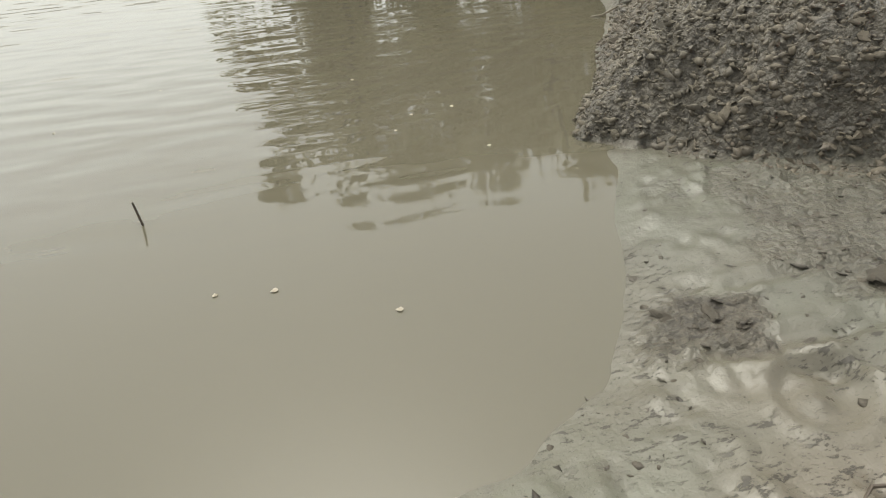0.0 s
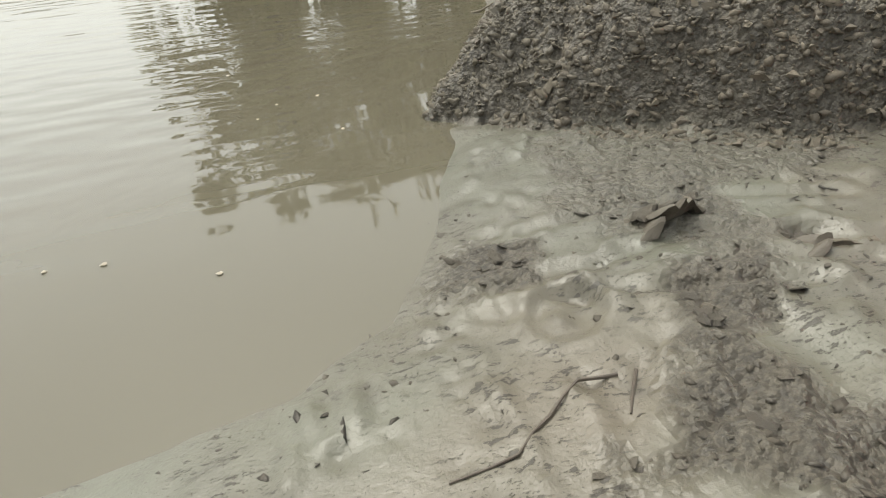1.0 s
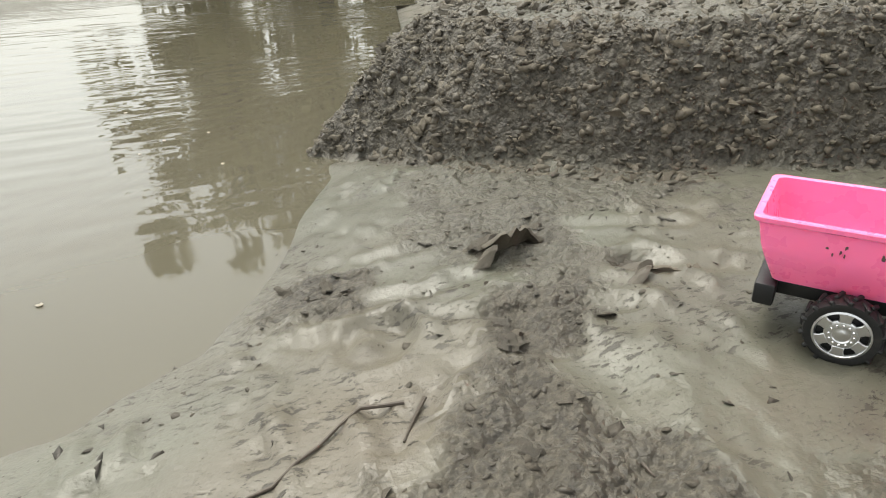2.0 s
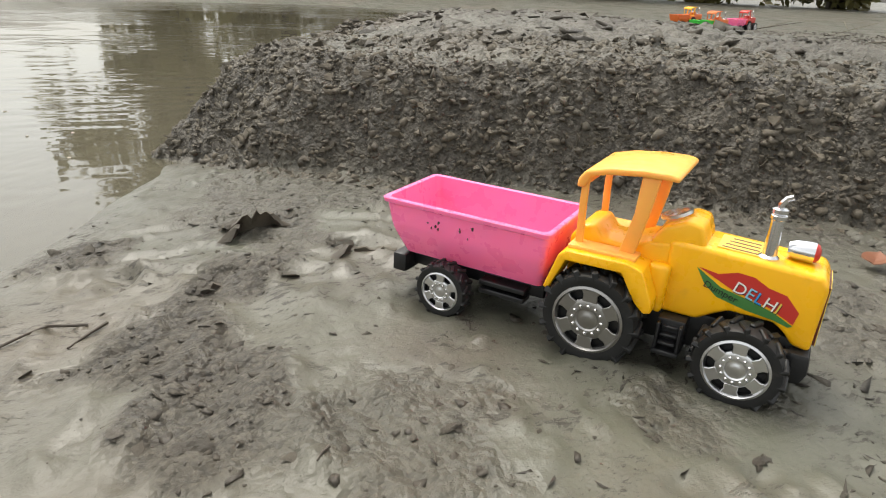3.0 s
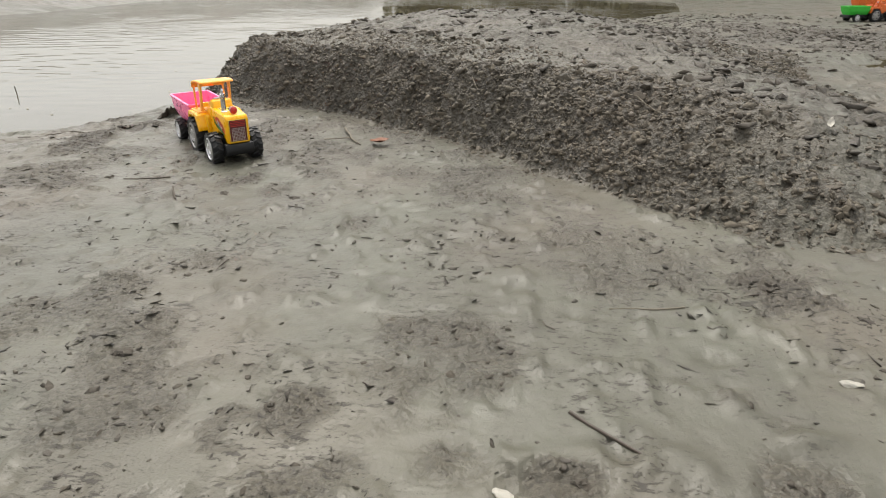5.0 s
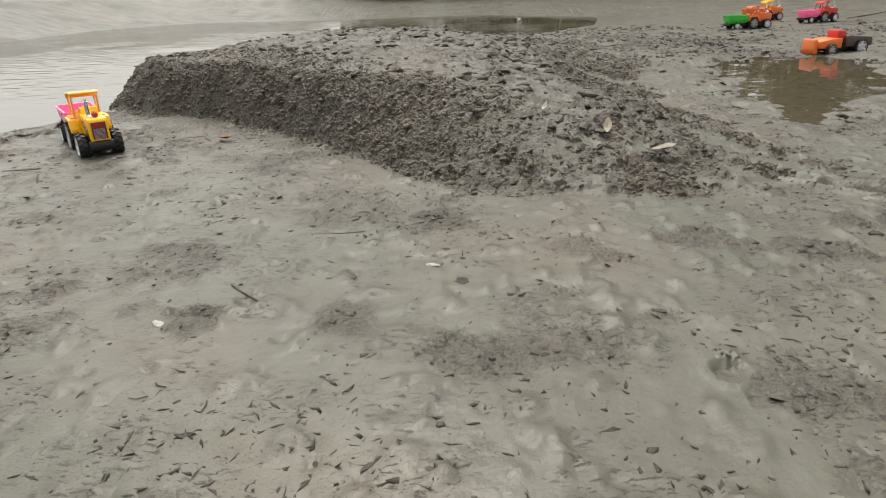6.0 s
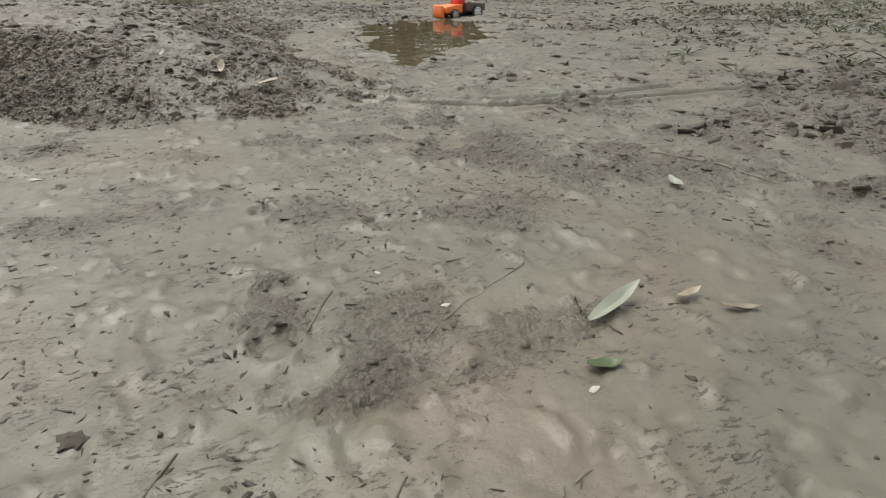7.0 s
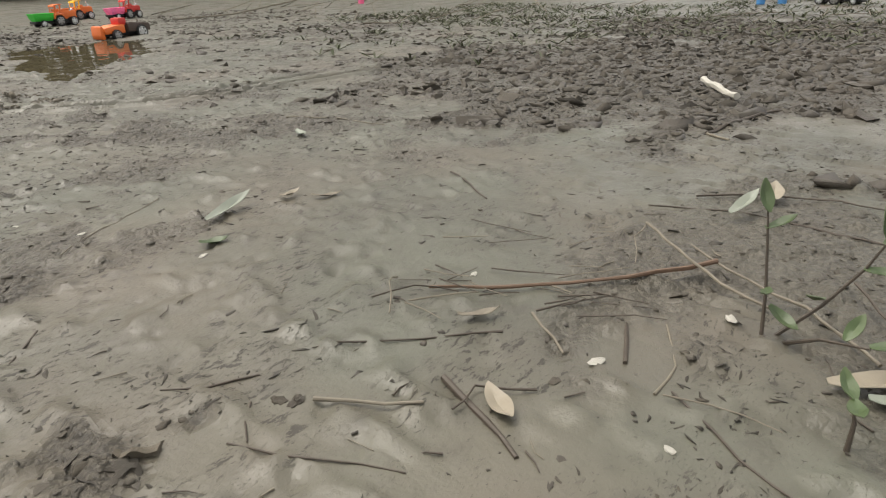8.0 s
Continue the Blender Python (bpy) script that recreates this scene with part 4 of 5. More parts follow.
    for a, c in zip(rv, rv[1:]):
        for k in range(16):
            b.faces.new((a[k], a[(k + 1) % 16], c[(k + 1) % 16], c[k]))
    b.faces.new(rv[0][::-1])
    b.faces.new(rv[-1])
    tub_ob = part("trailer_tub", b, tub, e, "open trailer tub with a flared rim")
    if detail:
        sc = random.Random(6)
        for k in range(9):
            x, z = (-0.285 if k < 5 else -0.255) + sc.gauss(0, 0.006), sc.gauss(0.094, 0.003)
            part("mud_spot", lump(sc, 0.0011 + 0.001 * sc.random(), 0.4, 1, 0.5), BROWNP, tub_ob, m=pose(x, -0.0495, z, 90, 0, sc.uniform(0, 180)))
    frame_ob = part("trailer_frame", box(-0.328, -0.176, -0.026, 0.026, 0.034, 0.0498, 0.002), BLACK, e)
    part("rear_bar", box(-0.338, -0.322, -0.044, 0.044, 0.030, 0.0495, 0.002, 2), BLACK, frame_ob)
    part("axle", box(-0.274, -0.268, -0.044, 0.044, 0.026, 0.032, 0.001, 1), BLACK, frame_ob)
    for s in (-1, 1):
        for k in range(2):
            part("side_step", box(-0.238, -0.190, *sorted((s * 0.025, s * 0.042)), 0.031 + k * 0.009, 0.036 + k * 0.009, 0.001, 1), BLACK, frame_ob)
    part("drawbar", box(-0.185, -0.150, -0.006, 0.006, 0.034, 0.040, 0.0015, 1), BLACK, e)
    e.matrix_basis = pose_m
    return tagged(e, label, "toy tractor", group)


HEAD = radians(-51.5)
FX, FY = -0.189, 1.490   # middle of the front axle


def seat_on_ground(x, y, head):
    """A pose at a front axle that follows the slope of the ground along the heading."""
    c, s = math.cos(head), math.sin(head)
    sm = lambda px, py: np.median([ground_z(px + a * 0.04 * c - b * 0.045 * s, py + a * 0.04 * s + b * 0.045 * c) for a in (-1, 0, 1) for b in (-1, 1)])
    z0, z1 = sm(x, y), sm(x - 0.2 * c, y - 0.2 * s)
    return pose(x, y, z0 - 0.003, 0, 0, math.degrees(head)) @ Matrix.Rotation(math.atan2(z1 - z0, 0.2), 4, "Y")


toy("toy_tractor", YELLOW, ORANGE, PINK, pose(0, 0, -0.004) @ seat_on_ground(FX, FY, HEAD), "yellow plastic toy tractor towing a pink trailer on wet mud", "toy tractors")


# ---- toys parked far off ----
def toy_far(x, y, head, body, cab, tub, label):
    return toy("toy_tractor", body, cab, tub, seat_on_ground(x, y, radians(head)), label, "toy tractors", False)


toy_far(3.38, 5.37, 12, ORANGE2, ORANGE2, GREENP, "orange toy tractor with a bright green trailer")
toy_far(4.2, 5.9, 20, RED, RED, PINK, "red toy tractor with a deep pink trailer")
toy_far(3.85, 6.2, 15, ORANGE2, YELLOW, ORANGE2, "orange and yellow toy tractor with an orange trailer")


def toy_pickup(x, y, head):
    e = new("toy_truck")
    part("cargo_bed", prism([(-0.20, 0.050), (-0.02, 0.050), (-0.02, 0.105), (-0.03, 0.112), (-0.19, 0.098), (-0.20, 0.09)], -0.065, 0.065, 0.004), BROWNP, e)
    part("hood", prism([(0.0, 0.045), (0.15, 0.045), (0.165, 0.06), (0.16, 0.085), (0.07, 0.098), (0.0, 0.10)], -0.055, 0.055, 0.006), ORANGE2, e)
    part("front_shield", prism([(0.155, 0.015), (0.18, 0.015), (0.19, 0.04), (0.185, 0.095), (0.17, 0.10), (0.16, 0.08)], -0.045, 0.045, 0.005), ORANGE2, e)
    part("seat", box(-0.03, 0.03, -0.04, 0.04, 0.09, 0.14, 0.006), RED, e)
    part("chassis", box(-0.18, 0.15, -0.035, 0.035, 0.03, 0.055, 0.004), BLACK, e)
    for s in (-1, 1):
        wheel(e, 0.08, s * 0.06, 0.036, 0.03, s, GUN, 14, False)
        wheel(e, -0.12, s * 0.062, 0.046, 0.034, s, SILVER, 16, False)
    e.matrix_basis = pose(x, y, PUDDLE_Z - 0.012, 0, 0, head)
    return tagged(e, "orange and brown toy truck standing in a puddle", "toy truck")


toy_pickup(3.04, 3.616, 197)


# ---- sticks, twigs, leaves and litter ----
def stick(pts, r0, r1, mat, label, name="stick", lift=0.5, seed=0, bend=0.006):
    rnd = random.Random(seed + int(abs(pts[0][0]) * 1000))
    path = []
    for (a, b) in zip(pts, pts[1:]):
        n = max(2, int(math.hypot(b[0] - a[0], b[1] - a[1]) / 0.025))
        for k in range(n):
            t = k / n
            path.append((a[0] + (b[0] - a[0]) * t, a[1] + (b[1] - a[1]) * t, (a[2] if len(a) > 2 else 0) * (1 - t) + (b[2] if len(b) > 2 else 0) * t))
    path.append((*pts[-1][:2], pts[-1][2] if len(pts[-1]) > 2 else 0))
    out, rad = [], []
    for k, (x, y, h) in enumerate(path):
        t = k / (len(path) - 1)
        r = 0.62 * (r0 + (r1 - r0) * t)
        out.append((x + rnd.uniform(-bend, bend) * 0.5, y + rnd.uniform(-bend, bend) * 0.5, ground_z(x, y) + h + r * lift))
        rad.append(r * rnd.uniform(0.85, 1.15))
    # even out the small bumps of the ground below
    zs = [p[2] for p in out]
    out = [(x, y, 0.25 * zs[max(0, k - 1)] + 0.5 * zs[k] + 0.25 * zs[min(len(zs) - 1, k + 1)]) for k, (x, y, z) in enumerate(out)]
    o = Vector(out[0])
    b = tube([Vector(p) - o for p in out], rad, 7, None, 0.12, rnd)
    ob = part(name, b, mat, m=Matrix.Translation(o))
    return tagged(ob, label, "stick" if name == "stick" else "twig")


S = "thin dark twig lying on wet mud"
stick([(-0.885, 1.70), (-0.83, 1.71), (-0.80, 1.73), (-0.76, 1.76, 0.006), (-0.725, 1.755)], 0.0016, 0.0030, BARK, "crooked dark twig stuck in wet mud near the pond", "twig")
stick([(-0.71, 1.755, 0.004), (-0.74, 1.715)], 0.0028, 0.002, BARK, "short forked twig in wet mud", "twig")
stick([(0.02, 1.755, 0.006), (0.06, 1.665, 0.004), (0.09, 1.62)], 0.005, 0.003, PALE, "pale grey stick at the foot of the bank")
stick([(0.06, 1.67, 0.006), (-0.03, 1.665)], 0.003, 0.002, PALE, "pale side branch at the foot of the bank", "twig")
stick([(-0.37, 1.31), (-0.32, 1.32), (-0.28, 1.335)], 0.0018, 0.003, BARK, S, "twig")
stick([(-0.235, 1.255), (-0.205, 1.205)], 0.004, 0.0025, BARK, "short dark stick half sunk in mud")
stick([(0.50, 0.57), (0.58, 0.50)], 0.004, 0.002, BARK, "dark pointed stick half sunk in mud")
stick([(1.535, -0.61, 0.004), (1.59, -0.68, 0.004), (1.66, -0.75, 0.004), (1.71, -0.80, 0.006), (1.765, -0.845, 0.012)], 0.0028, 0.0045, REDBARK, "long reddish brown stick lying across the mud")
stick([(1.81, -0.74, 0.028), (1.76, -0.80, 0.02), (1.72, -0.87, 0.012), (1.70, -0.93, 0.006)], 0.0035, 0.0025, PALE, "pale bent stalk leaning over other twigs")
stick([(1.81, -0.74, 0.028), (1.785, -0.735, 0.015), (1.74, -0.76, 0.0)], 0.0016, 0.0012, PALE, "thin pale stalk bent to the ground", "twig")
stick([(1.80, -0.80, 0.016), (1.76, -0.86, 0.012), (1.72, -0.95, 0.010), (1.66, -1.03, 0.004)], 0.0022, 0.003, PALE, "pale thin stalk in a heap of twigs", "twig")
stick([(1.37, -0.60), (1.43, -0.655), (1.51, -0.73)], 0.0012, 0.0022, BARK, "long thin dark twig on the mud", "twig")
stick([(1.56, -0.73), (1.515, -0.80)], 0.0026, 0.0022, PALE, "short straight pale twig", "twig")
stick([(1.415, -0.735), (1.39, -0.80), (1.37, -0.845)], 0.005, 0.0035, BARK, "split brown stick with a frayed end")
stick([(1.38, -0.775, 0.003), (1.42, -0.77, 0.006), (1.45, -0.81, 0.002)], 0.0016, 0.0022, BARK, "curved thin twig over a split stick", "twig")
stick([(1.24, -0.66), (1.27, -0.73), (1.31, -0.79)], 0.0018, 0.0013, BARK, S, "twig")
stick([(1.28, -0.63), (1.252, -0.672)], 0.002, 0.0015, BARK, S, "twig")
stick([(1.17, -0.39), (1.21, -0.345)], 0.0016, 0.0022, BARK, S, "twig")
stick([(1.24, -0.55), (1.27, -0.58), (1.31, -0.60)], 0.0014, 0.0018, BARK, S, "twig")
stick([(2.44, -0.58), (2.66, -0.60), (2.85, -0.65)], 0.007, 0.005, BARK, "dark forked branch on the far mud")
stick([(2.44, -0.58), (2.40, -0.64)], 0.005, 0.004, PALE, "stub of a broken branch", "twig")
stick([(3.05, -0.33, 0.01), (2.84, -0.50, 0.01)], 0.016, 0.014, SHELL, "short thick white stick on the mud")
stick([(1.95, -0.68), (1.99, -0.79), (1.97, -0.98)], 0.002, 0.003, BARK, "dark twig on wet mud", "twig")
stick([(2.02, -0.72, 0.003), (2.12, -0.90, 0.003), (2.1, -1.1)], 0.0025, 0.0018, BARK, "dark twig on wet mud", "twig")
stick([(1.32, -0.672, 0.003), (1.37, -0.75, 0.003)], 0.0035, 0.002, PALE, "pale bark strip beside a clod", "twig")
stick([(1.91, -0.32, 0.003), (1.83, -0.46)], 0.003, 0.002, BARK, "dark twig on wet mud", "twig")
stick([(1.78, -0.98, 0.02), (1.62, -1.10, 0.006)], 0.003, 0.002, BARK, "dark twig in a heap of brush", "twig")
stick([(1.52, -0.90), (1.46, -1.0), (1.44, -1.1)], 0.002, 0.0014, BARK, S, "twig")
stick([(1.60, -0.82), (1.535, -0.85)], 0.003, 0.004, BARK, S, "twig")
stick([(1.62, -0.85), (1.56, -0.89), (1.51, -0.89)], 0.0016, 0.0022, PALE, "pale thin stalk on the mud", "twig")
stick([(1.49, -0.62, 0.004), (1.56, -0.66, 0.004)], 0.0015, 0.0015, PALE, "thin pale stalk by the tyre track", "twig")
stick([(1.47, -0.58, 0.004), (1.52, -0.60, 0.012), (1.55, -0.64, 0.002)], 0.0018, 0.0014, BARK, "tangled thin twig on wet mud", "twig")
stick([(1.46, -0.62, 0.003), (1.50, -0.58, 0.02), (1.53, -0.56, 0.002)], 0.0016, 0.0012, PALE, "tangled pale twig on wet mud", "twig")
stick([(3.84, 4.45, 0.03), (4.37, 4.37, 0.04), (5.4, 4.75, 0.12), (6.6, 5.6, 0.25)], 0.010, 0.016, PALE, "long bleached pole lying on brush", "pole")
stick([(0.372, 1.74, 0.02), (0.385, 1.70, 0.0)], 0.0022, 0.0015, PALE, "pale straw on the face of the bank", "twig")
stick([(0.72, 1.50, 0.012), (0.78, 1.40, 0.004)], 0.002, 0.0015, PALE, "pale straw on the face of the bank", "twig")
stick([(-0.32, 3.365, 0.004), (-0.24, 3.32, 0.004)], 0.006, 0.004, PALE, "pale stick at the water's edge")
stick([(-1.384, 2.408, WATER_Z - ground_z(-1.384, 2.408) - 0.03), (-1.392, 2.415, WATER_Z - ground_z(-1.392, 2.415) + 0.045)], 0.003, 0.0024, BARK, "thin dark stick standing up out of the pond", bend=0.0)
for x, y in [(-1.04, 3.02), (-0.86, 2.75), (-0.945, 2.73), (-0.84, 2.525), (-1.19, 2.18), (-1.26, 2.19), (-1.49, 3.13), (-0.985, 2.655), (-1.66, 2.9), (-1.62, 3.87), (-1.05, 2.1)]:
    s = random.Random(int(x * 100)).uniform(0.0018, 0.0042)
    tagged(part("floating_bit", lump(random.Random(int(y * 100)), s, 0.3, 2, 0.4), TANLEAF, m=pose(x, y, WATER_Z + 0.001)), "small pale bit of litter floating on the pond", "litter", "floating litter")
stick([(0.58, 0.80), (0.64, 0.80), (0.68, 0.81)], 0.0016, 0.0024, PALE, "pale curved straw on the mud", "twig")
stick([(1.23, -0.01), (1.17, -0.11), (1.14, -0.16)], 0.0018, 0.0014, BARK, S, "twig")
stick([(1.03, -0.24), (0.97, -0.34)], 0.002, 0.0013, BARK, S, "twig")
stick([(1.30, -0.16), (1.38, -0.10), (1.50, -0.03)], 0.0012, 0.0012, PALE, "thin straw on wet mud", "twig")
stick([(2.02, 0.34), (2.10, 0.22), (2.12, 0.05)], 0.003, 0.002, PALE, "pale thin stalk over churned mud", "twig")
rnd = random.Random(8)
for k in range(46):
    x, y = rnd.uniform(1.1, 2.0), rnd.uniform(-1.1, -0.4)
    a, s = rnd.uniform(0, 6.28), rnd.uniform(0.008, 0.035)
    stick([(x, y, 0.001), (x + s * math.cos(a), y + s * math.sin(a), 0.001)], rnd.uniform(0.0008, 0.0018), 0.0008, rnd.choice([BARK, BARK, PALE]), "broken bit of twig pressed into the mud", "twig", seed=k)
for k in range(26):
    x, y = rnd.gauss(1.58, 0.07), rnd.gauss(-0.66, 0.09)
    a, s = rnd.gauss(-0.95, 0.5), rnd.uniform(0.03, 0.10)
    stick([(x, y, rnd.uniform(0, 0.008)), (x + s * math.cos(a), y + s * math.sin(a), rnd.uniform(0, 0.01))], rnd.uniform(0.0008, 0.0020), 0.0008, rnd.choice([BARK, BARK, BARK, PALE]), "thin twig in a heap of wet brush", "twig", seed=k + 100)
for k in range(40):
    x, y = rnd.uniform(-0.7, 1.6), 0
    y = rnd.uniform(0.0, 0.9) + (0.8 if x < 0.1 else 0)
    a, s = rnd.uniform(0, 6.28), rnd.uniform(0.008, 0.028)
    stick([(x, y, 0.001), (x + s * math.cos(a), y + s * math.sin(a), 0.001)], rnd.uniform(0.0010, 0.0022), 0.0009, BARK, "broken bit of twig pressed into the mud", "twig", seed=k)
for k in range(64):
    x, y = rnd.uniform(4.2, 7.0), rnd.uniform(-1.2, 6.5)
    a, s = rnd.uniform(-0.6, 0.9), rnd.uniform(0.15, 0.6)
    stick([(x, y, 0.01), (x + s * math.cos(a), y + s * math.sin(a), rnd.uniform(0.0, 0.12))], rnd.uniform(0.004, 0.009), 0.003, rnd.choice([BARK, PALE, PALE]), "dry branch in a heap of brush", "twig", seed=k)


def leaf_mesh(length, width, curl, fold, wave):
    b = bmesh.new()
    n, g = 9, {}
    for i in range(n + 1):
        u = i / n
        w = width * math.sin(math.pi * min(1.0, u * 0.93 + 0.05)) ** 0.8
        for j in range(-2, 3):
            v = j / 2
            g[i, j] = b.verts.new((u * length, v * w / 2, curl * (u - 0.5) ** 2 * 4 + abs(v) * fold * w + wave * math.sin(u * 9 + v * 2)))
    for i in range(n):
        for j in range(-2, 2):
            b.faces.new((g[i, j], g[i + 1, j], g[i + 1, j + 1], g[i, j + 1]))
    bmesh.ops.remove_doubles(b, verts=b.verts[:], dist=0.0002)
    bmesh.ops.solidify(b, geom=b.faces[:], thickness=0.0006)
    return b


def leaf(x, y, head, length, width, mat, label, lift=0.003, tip=0.0, roll=0.0):
    ob = part("leaf", leaf_mesh(length, width, 0.006, 0.22, 0.001), mat, m=pose(x, y, ground_z(x, y) + lift, roll, -tip, head))
    return tagged(ob, label, "leaf")


leaf(1.485, -0.205, 22, 0.112, 0.021, GREYLEAF, "curled silvery grey dead leaf on wet mud", 0.004, 6, 8)
leaf(1.435, -0.275, -15, 0.04, 0.018, LEAF, "small fresh green leaf on wet mud", 0.002)
leaf(1.60, -1.0, -50, 0.075, 0.024, TANLEAF, "pale tan dead leaf on wet mud", 0.004, 4)
leaf(1.60, -1.03, -60, 0.06, 0.02, GREYLEAF, "grey dead leaf on wet mud", 0.003)
leaf(1.94, -0.80, -15, 0.065, 0.02, GREYLEAF, "silvery dead leaf curled up on twigs", 0.01, 20)
leaf(2.04, -0.83, 20, 0.05, 0.025, TANLEAF, "pale dry leaf among twigs", 0.008, 15)
leaf(1.40, -0.82, 60, 0.05, 0.02, TANLEAF, "pale torn leaf lying on mud", 0.003)
leaf(1.50, -0.68, -40, 0.045, 0.010, PALE, "narrow dry leaf among twigs", 0.004, 5)
leaf(1.92, 0.13, 70, 0.06, 0.02, GREYLEAF, "grey dead leaf on churned mud", 0.004)
leaf(1.08, 1.32, 60, 0.03, 0.012, SHELL, "pale scrap of leaf on the bank", 0.01, 30)
leaf(1.23, 1.24, 75, 0.05, 0.02, TANLEAF, "tan scrap of leaf on the bank", 0.012, 35)
leaf(1.32, 1.15, 10, 0.06, 0.03, TANLEAF, "tan dead leaf on the bank", 0.01, 10)
leaf(0.12, 1.60, 30, 0.05, 0.03, organic("rusty_leaf", (0.25, 0.08, 0.03), (0.14, 0.06, 0.03), 60, 0.6), "rust brown dead leaf at the foot of the bank", 0.006)
leaf(1.62, -0.20, 10, 0.045, 0.012, TANLEAF, "small tan leaf scrap on the mud", 0.003)
leaf(1.66, -0.23, -30, 0.05, 0.010, PALE, "dry pale husk on the mud", 0.003)
for x, y, s in [(0.821, 0.643, 0.011), (0.43, 0.456, 0.010), (1.52, -0.83, 0.008), (1.35, -0.10, 0.006), (1.42, -0.31, 0.006), (1.30, 0.02, 0.005), (1.60, -0.62, 0.006), (1.66, -0.90, 0.008),
                (1.45, -0.93, 0.005)]:
    s *= 0.75
    ob = part("chip", lump(rnd, 1.0, 0.35, 2, 0.35), SHELL, m=pose(x, y, ground_z(x, y) + 0.2 * s, 0, 0, rnd.uniform(0, 360)) @ Matrix.Diagonal((s * 1.4, s * 0.8, s, 1)))
    tagged(ob, "small white chip lying on the mud", "chip", "white chips")


# ---- the seedling among the twigs, and weeds ----
def seedling(x, y, stems, label):
    e = new("seedling")
    z = ground_z(x, y)
    for pts, leaves in stems:
        st = part("stem", tube(pts, [0.0022 - 0.0012 * k / (len(pts) - 1) for k in range(len(pts))], 6), BARK, e)
        for (px, py, pz, yaw, up, ln) in leaves:
            part("leaf_blade", leaf_mesh(ln, ln * 0.42, 0.003, 0.2, 0.0005), LEAF, st, m=pose(px, py, pz, 10, -up, yaw))
    e.matrix_basis = pose(x, y, z - 0.002)
    return tagged(e, label, "seedling")


seedling(1.66, -0.93, [
    ([(0, 0, 0), (0.012, 0.006, 0.04), (0.02, 0.014, 0.085), (0.024, 0.020, 0.118)], [(0.024, 0.020, 0.116, 40, 55, 0.034), (0.022, 0.018, 0.10, -60, 30, 0.03), (0.01, 0.004, 0.045, 190, 10, 0.026), (0.006, 0.0, 0.03, 250, -20, 0.034)]),
    ([(0.01, -0.01, 0), (0.03, -0.04, 0.035), (0.045, -0.065, 0.075), (0.05, -0.075, 0.10)], [(0.05, -0.075, 0.10, 60, 70, 0.034), (0.05, -0.075, 0.098, -50, 45, 0.038), (0.044, -0.064, 0.072, -90, 8, 0.036), (0.03, -0.04, 0.04, 160, 20, 0.03)]),
    ([(0, -0.02, 0), (-0.01, -0.05, 0.02), (-0.03, -0.09, 0.035)], [(-0.03, -0.09, 0.035, -80, 20, 0.036), (-0.02, -0.07, 0.03, -20, 40, 0.03)])],
    "young leafy seedling with thin brown stems among twigs")
seedling(1.53, -1.03, [([(0, 0, 0), (0.004, 0.0, 0.025), (0.006, 0.004, 0.04)], [(0.006, 0.004, 0.04, 30, 20, 0.03), (0.006, 0.004, 0.04, 200, 10, 0.03)])], "tiny seedling sprouting from the mud")


WEED = organic("low_weeds", (0.055, 0.075, 0.03), (0.09, 0.085, 0.045), 5, 0.6)


def weeds(name, x0, x1, y0, y1, count, seed, label):
    r = random.Random(seed)
    b = bmesh.new()
    for k in range(count):
        x, y = r.uniform(x0, x1), r.uniform(y0, y1)
        z = ground_z(x, y) - 0.003
        for q in range(r.randint(2, 5)):
            a, h, lean = r.uniform(0, 6.28), r.uniform(0.008, 0.035), r.uniform(0.01, 0.05)
            w = 0.003
            dx, dy = math.cos(a), math.sin(a)
            p = [(x - dy * w, y + dx * w, z), (x + dy * w, y - dx * w, z), (x + dx * lean + dy * w * 1.6, y + dy * lean - dx * w * 1.6, z + h * 0.7), (x + dx * lean * 1.8, y + dy * lean * 1.8, z + h), (x + dx * lean - dy * w * 1.6, y + dy * lean + dx * w * 1.6, z + h * 0.7)]
            b.faces.new([b.verts.new(v) for v in p])
    return tagged(part(name, b, WEED, smooth=False), label, "weeds", kind="stuff")


weeds("weeds", 4.5, 7.2, 1.3, 3.6, 620, 4, "low green weeds growing on the far mud")
weeds("dry_weeds", 4.2, 8.5, -1.6, 1.3, 900, 6, "dull green weeds among twigs on churned mud")
weeds("sparse_weeds", 3.0, 5.5, 0.4, 2.6, 130, 5, "sparse low green weeds on the far mud")


# ---- things at the far edge ----
def tumbler(x, y, mat, h, label):
    b = lathe([(0.001, 0), (0.035, 0), (0.045, h), (0.042, h), (0.033, 0.004), (0.001, 0.004)], 24, False)
    bmesh.ops.transform(b, matrix=Matrix.Rotation(radians(90), 4, "X"), verts=b.verts[:])
    return tagged(part("plastic_cup", b, mat, m=pose(x, y, ground_z(x, y) + 0.002)), label, "cup")


tumbler(7.6, 0.92, BLUEP, 0.13, "blue plastic cup on the far mud")
tumbler(7.6, 0.74, BLUEP, 0.13, "blue plastic cup on the far mud")
tumbler(6.9, 5.5, PINK, 0.10, "pink plastic cup on the far mud")
toy_far(7.7, 0.45, 80, ORANGE2, ORANGE2, ORANGE2, "orange toy tractor on the far mud")


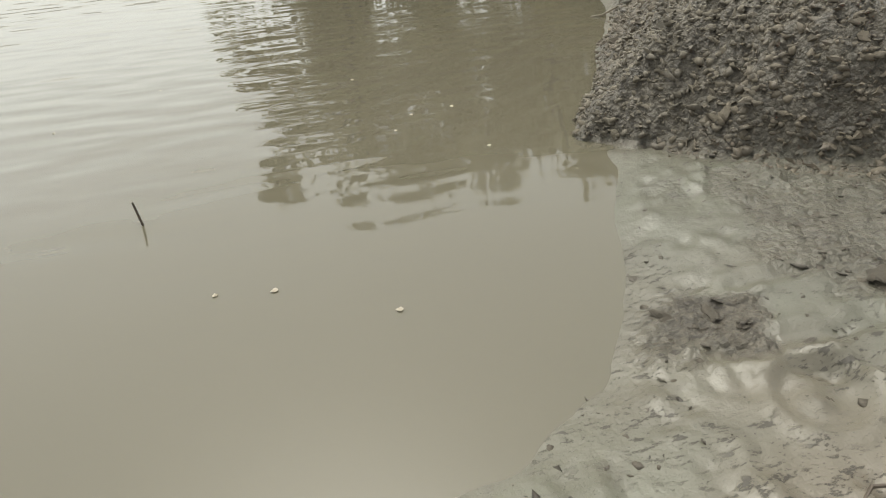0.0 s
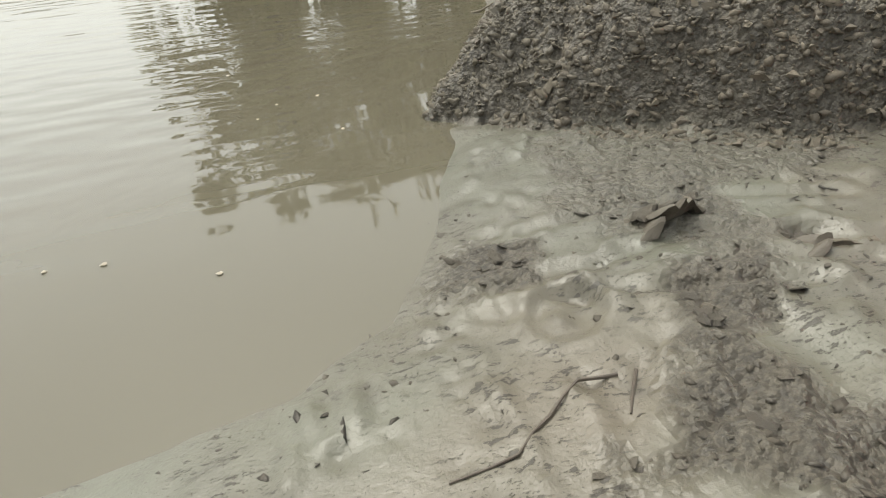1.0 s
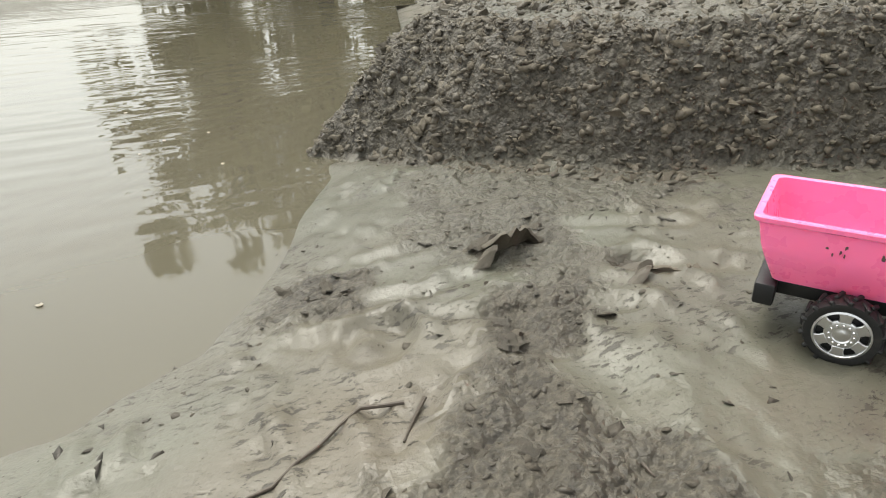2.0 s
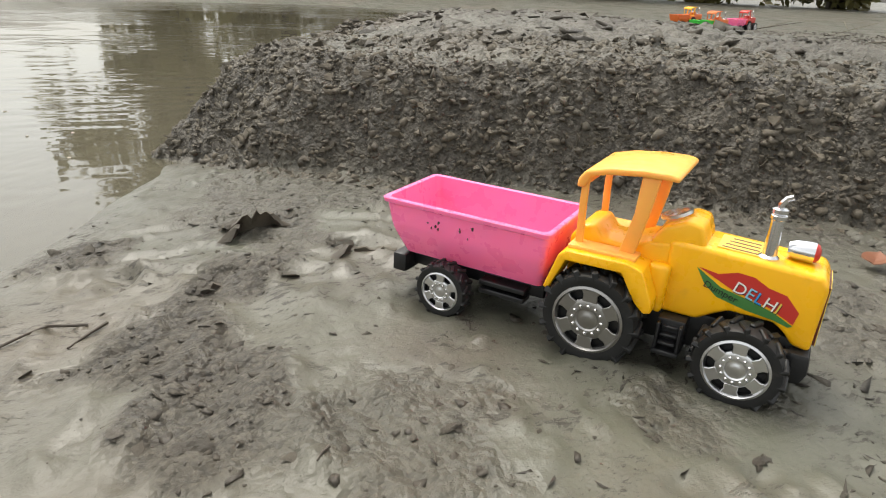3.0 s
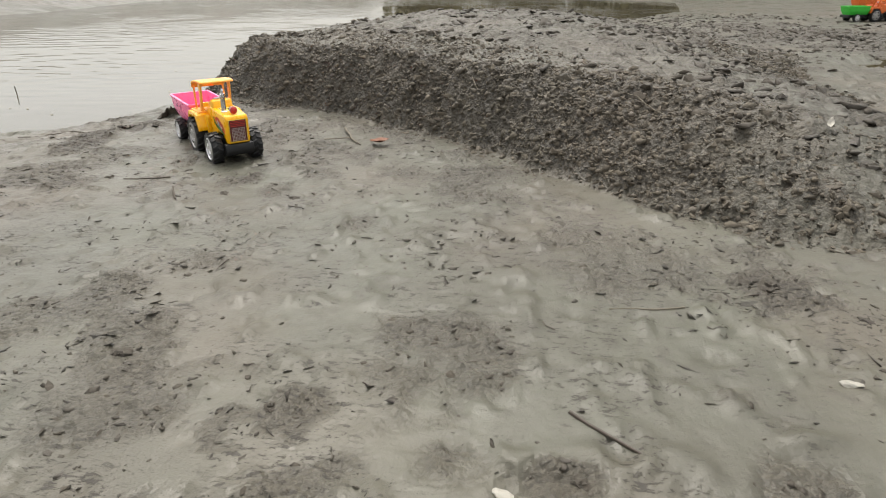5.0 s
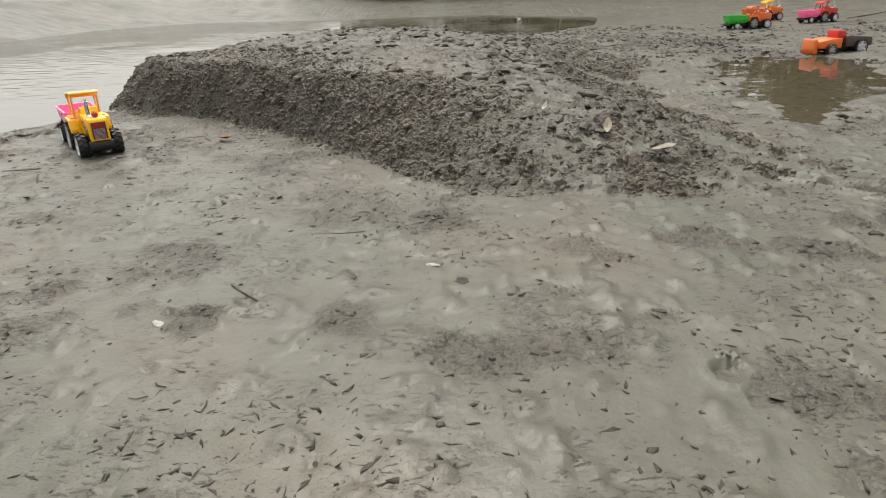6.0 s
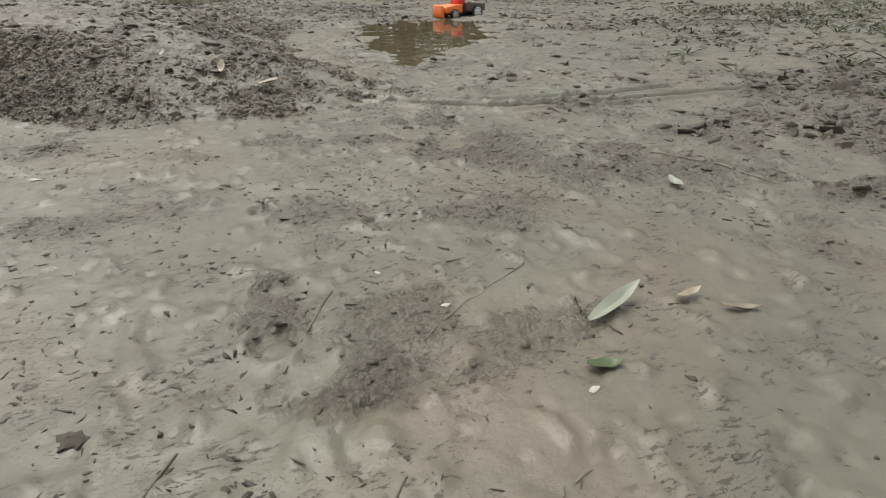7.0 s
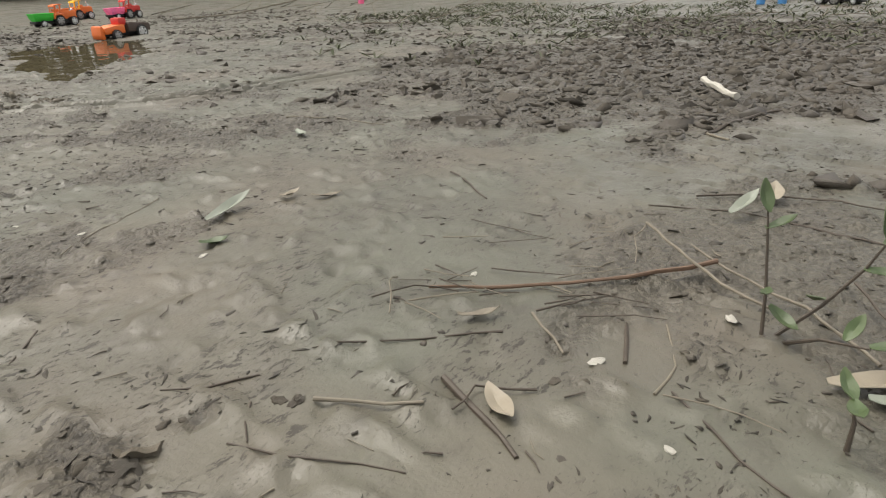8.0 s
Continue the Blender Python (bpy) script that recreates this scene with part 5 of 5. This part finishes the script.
# ---- trees beyond the pond, mirrored in the water ----
def tree(x, y, h, seed, label):
    r = random.Random(seed)
    e = new("tree")
    tr = tube([(0, 0, -0.3), (0.05, 0.02, h * 0.25), (0.0, 0.1, h * 0.55), (0.1, 0.0, h * 0.85)], [h * 0.035, h * 0.028, h * 0.018, h * 0.006], 9)
    for k in range(9):
        a, z = r.uniform(0, 6.28), h * r.uniform(0.3, 0.75)
        ln = h * r.uniform(0.15, 0.32)
        tube([(0, 0, z), (ln * 0.5 * math.cos(a), ln * 0.5 * math.sin(a), z + ln * 0.25), (ln * math.cos(a), ln * math.sin(a), z + ln * 0.6)], [h * 0.012, h * 0.008, h * 0.003], 6, tr)
    part("trunk", tr, TRUNK, e)
    b = bmesh.new()
    clumps = [(r.gauss(0, 0.16) * h, r.gauss(0, 0.16) * h, h * r.uniform(0.04, 0.98), h * r.uniform(0.06, 0.13)) for k in range(96)]
    for cx, cy, cz, cr in clumps:
        for k in range(70):
            d = Vector((r.gauss(0, 1), r.gauss(0, 1), r.gauss(0, 0.8))).normalized() * cr * r.uniform(0.3, 1.0)
            c = Vector((cx, cy, cz)) + d
            u = Vector((r.gauss(0, 1), r.gauss(0, 1), r.gauss(0, 1))).normalized()
            v = u.orthogonal().normalized()
            s = r.uniform(0.11, 0.21)
            b.faces.new([b.verts.new(c + u * s), b.verts.new(c + v * s * 0.5), b.verts.new(c - u * s), b.verts.new(c - v * s * 0.5)])
    part("crown", b, CROWN, e, "dense green foliage", smooth=False)
    e.matrix_basis = pose(x, y, ground_z(x, y))
    return tagged(e, label, "tree", "trees beyond the pond")


first = tree(-0.6, 16.5, 6.4, 1, "leafy green tree on the far side of the pond")
second = tree(1.8, 17.5, 7.0, 2, "leafy green tree on the far side of the pond")
for k, (x, y, s, a) in enumerate([(4.2, 16.5, 6, 70), (6.6, 17.5, 40, 130), (9.2, 16.0, 5, 200), (12.0, 15.5, 60, 260), (14.5, 13.5, 9, 30), (17.0, 11.0, 2, 300)]):
    copy_thing((first, second)[k % 2], pose(x, y, ground_z(x, y), 0, 0, a))
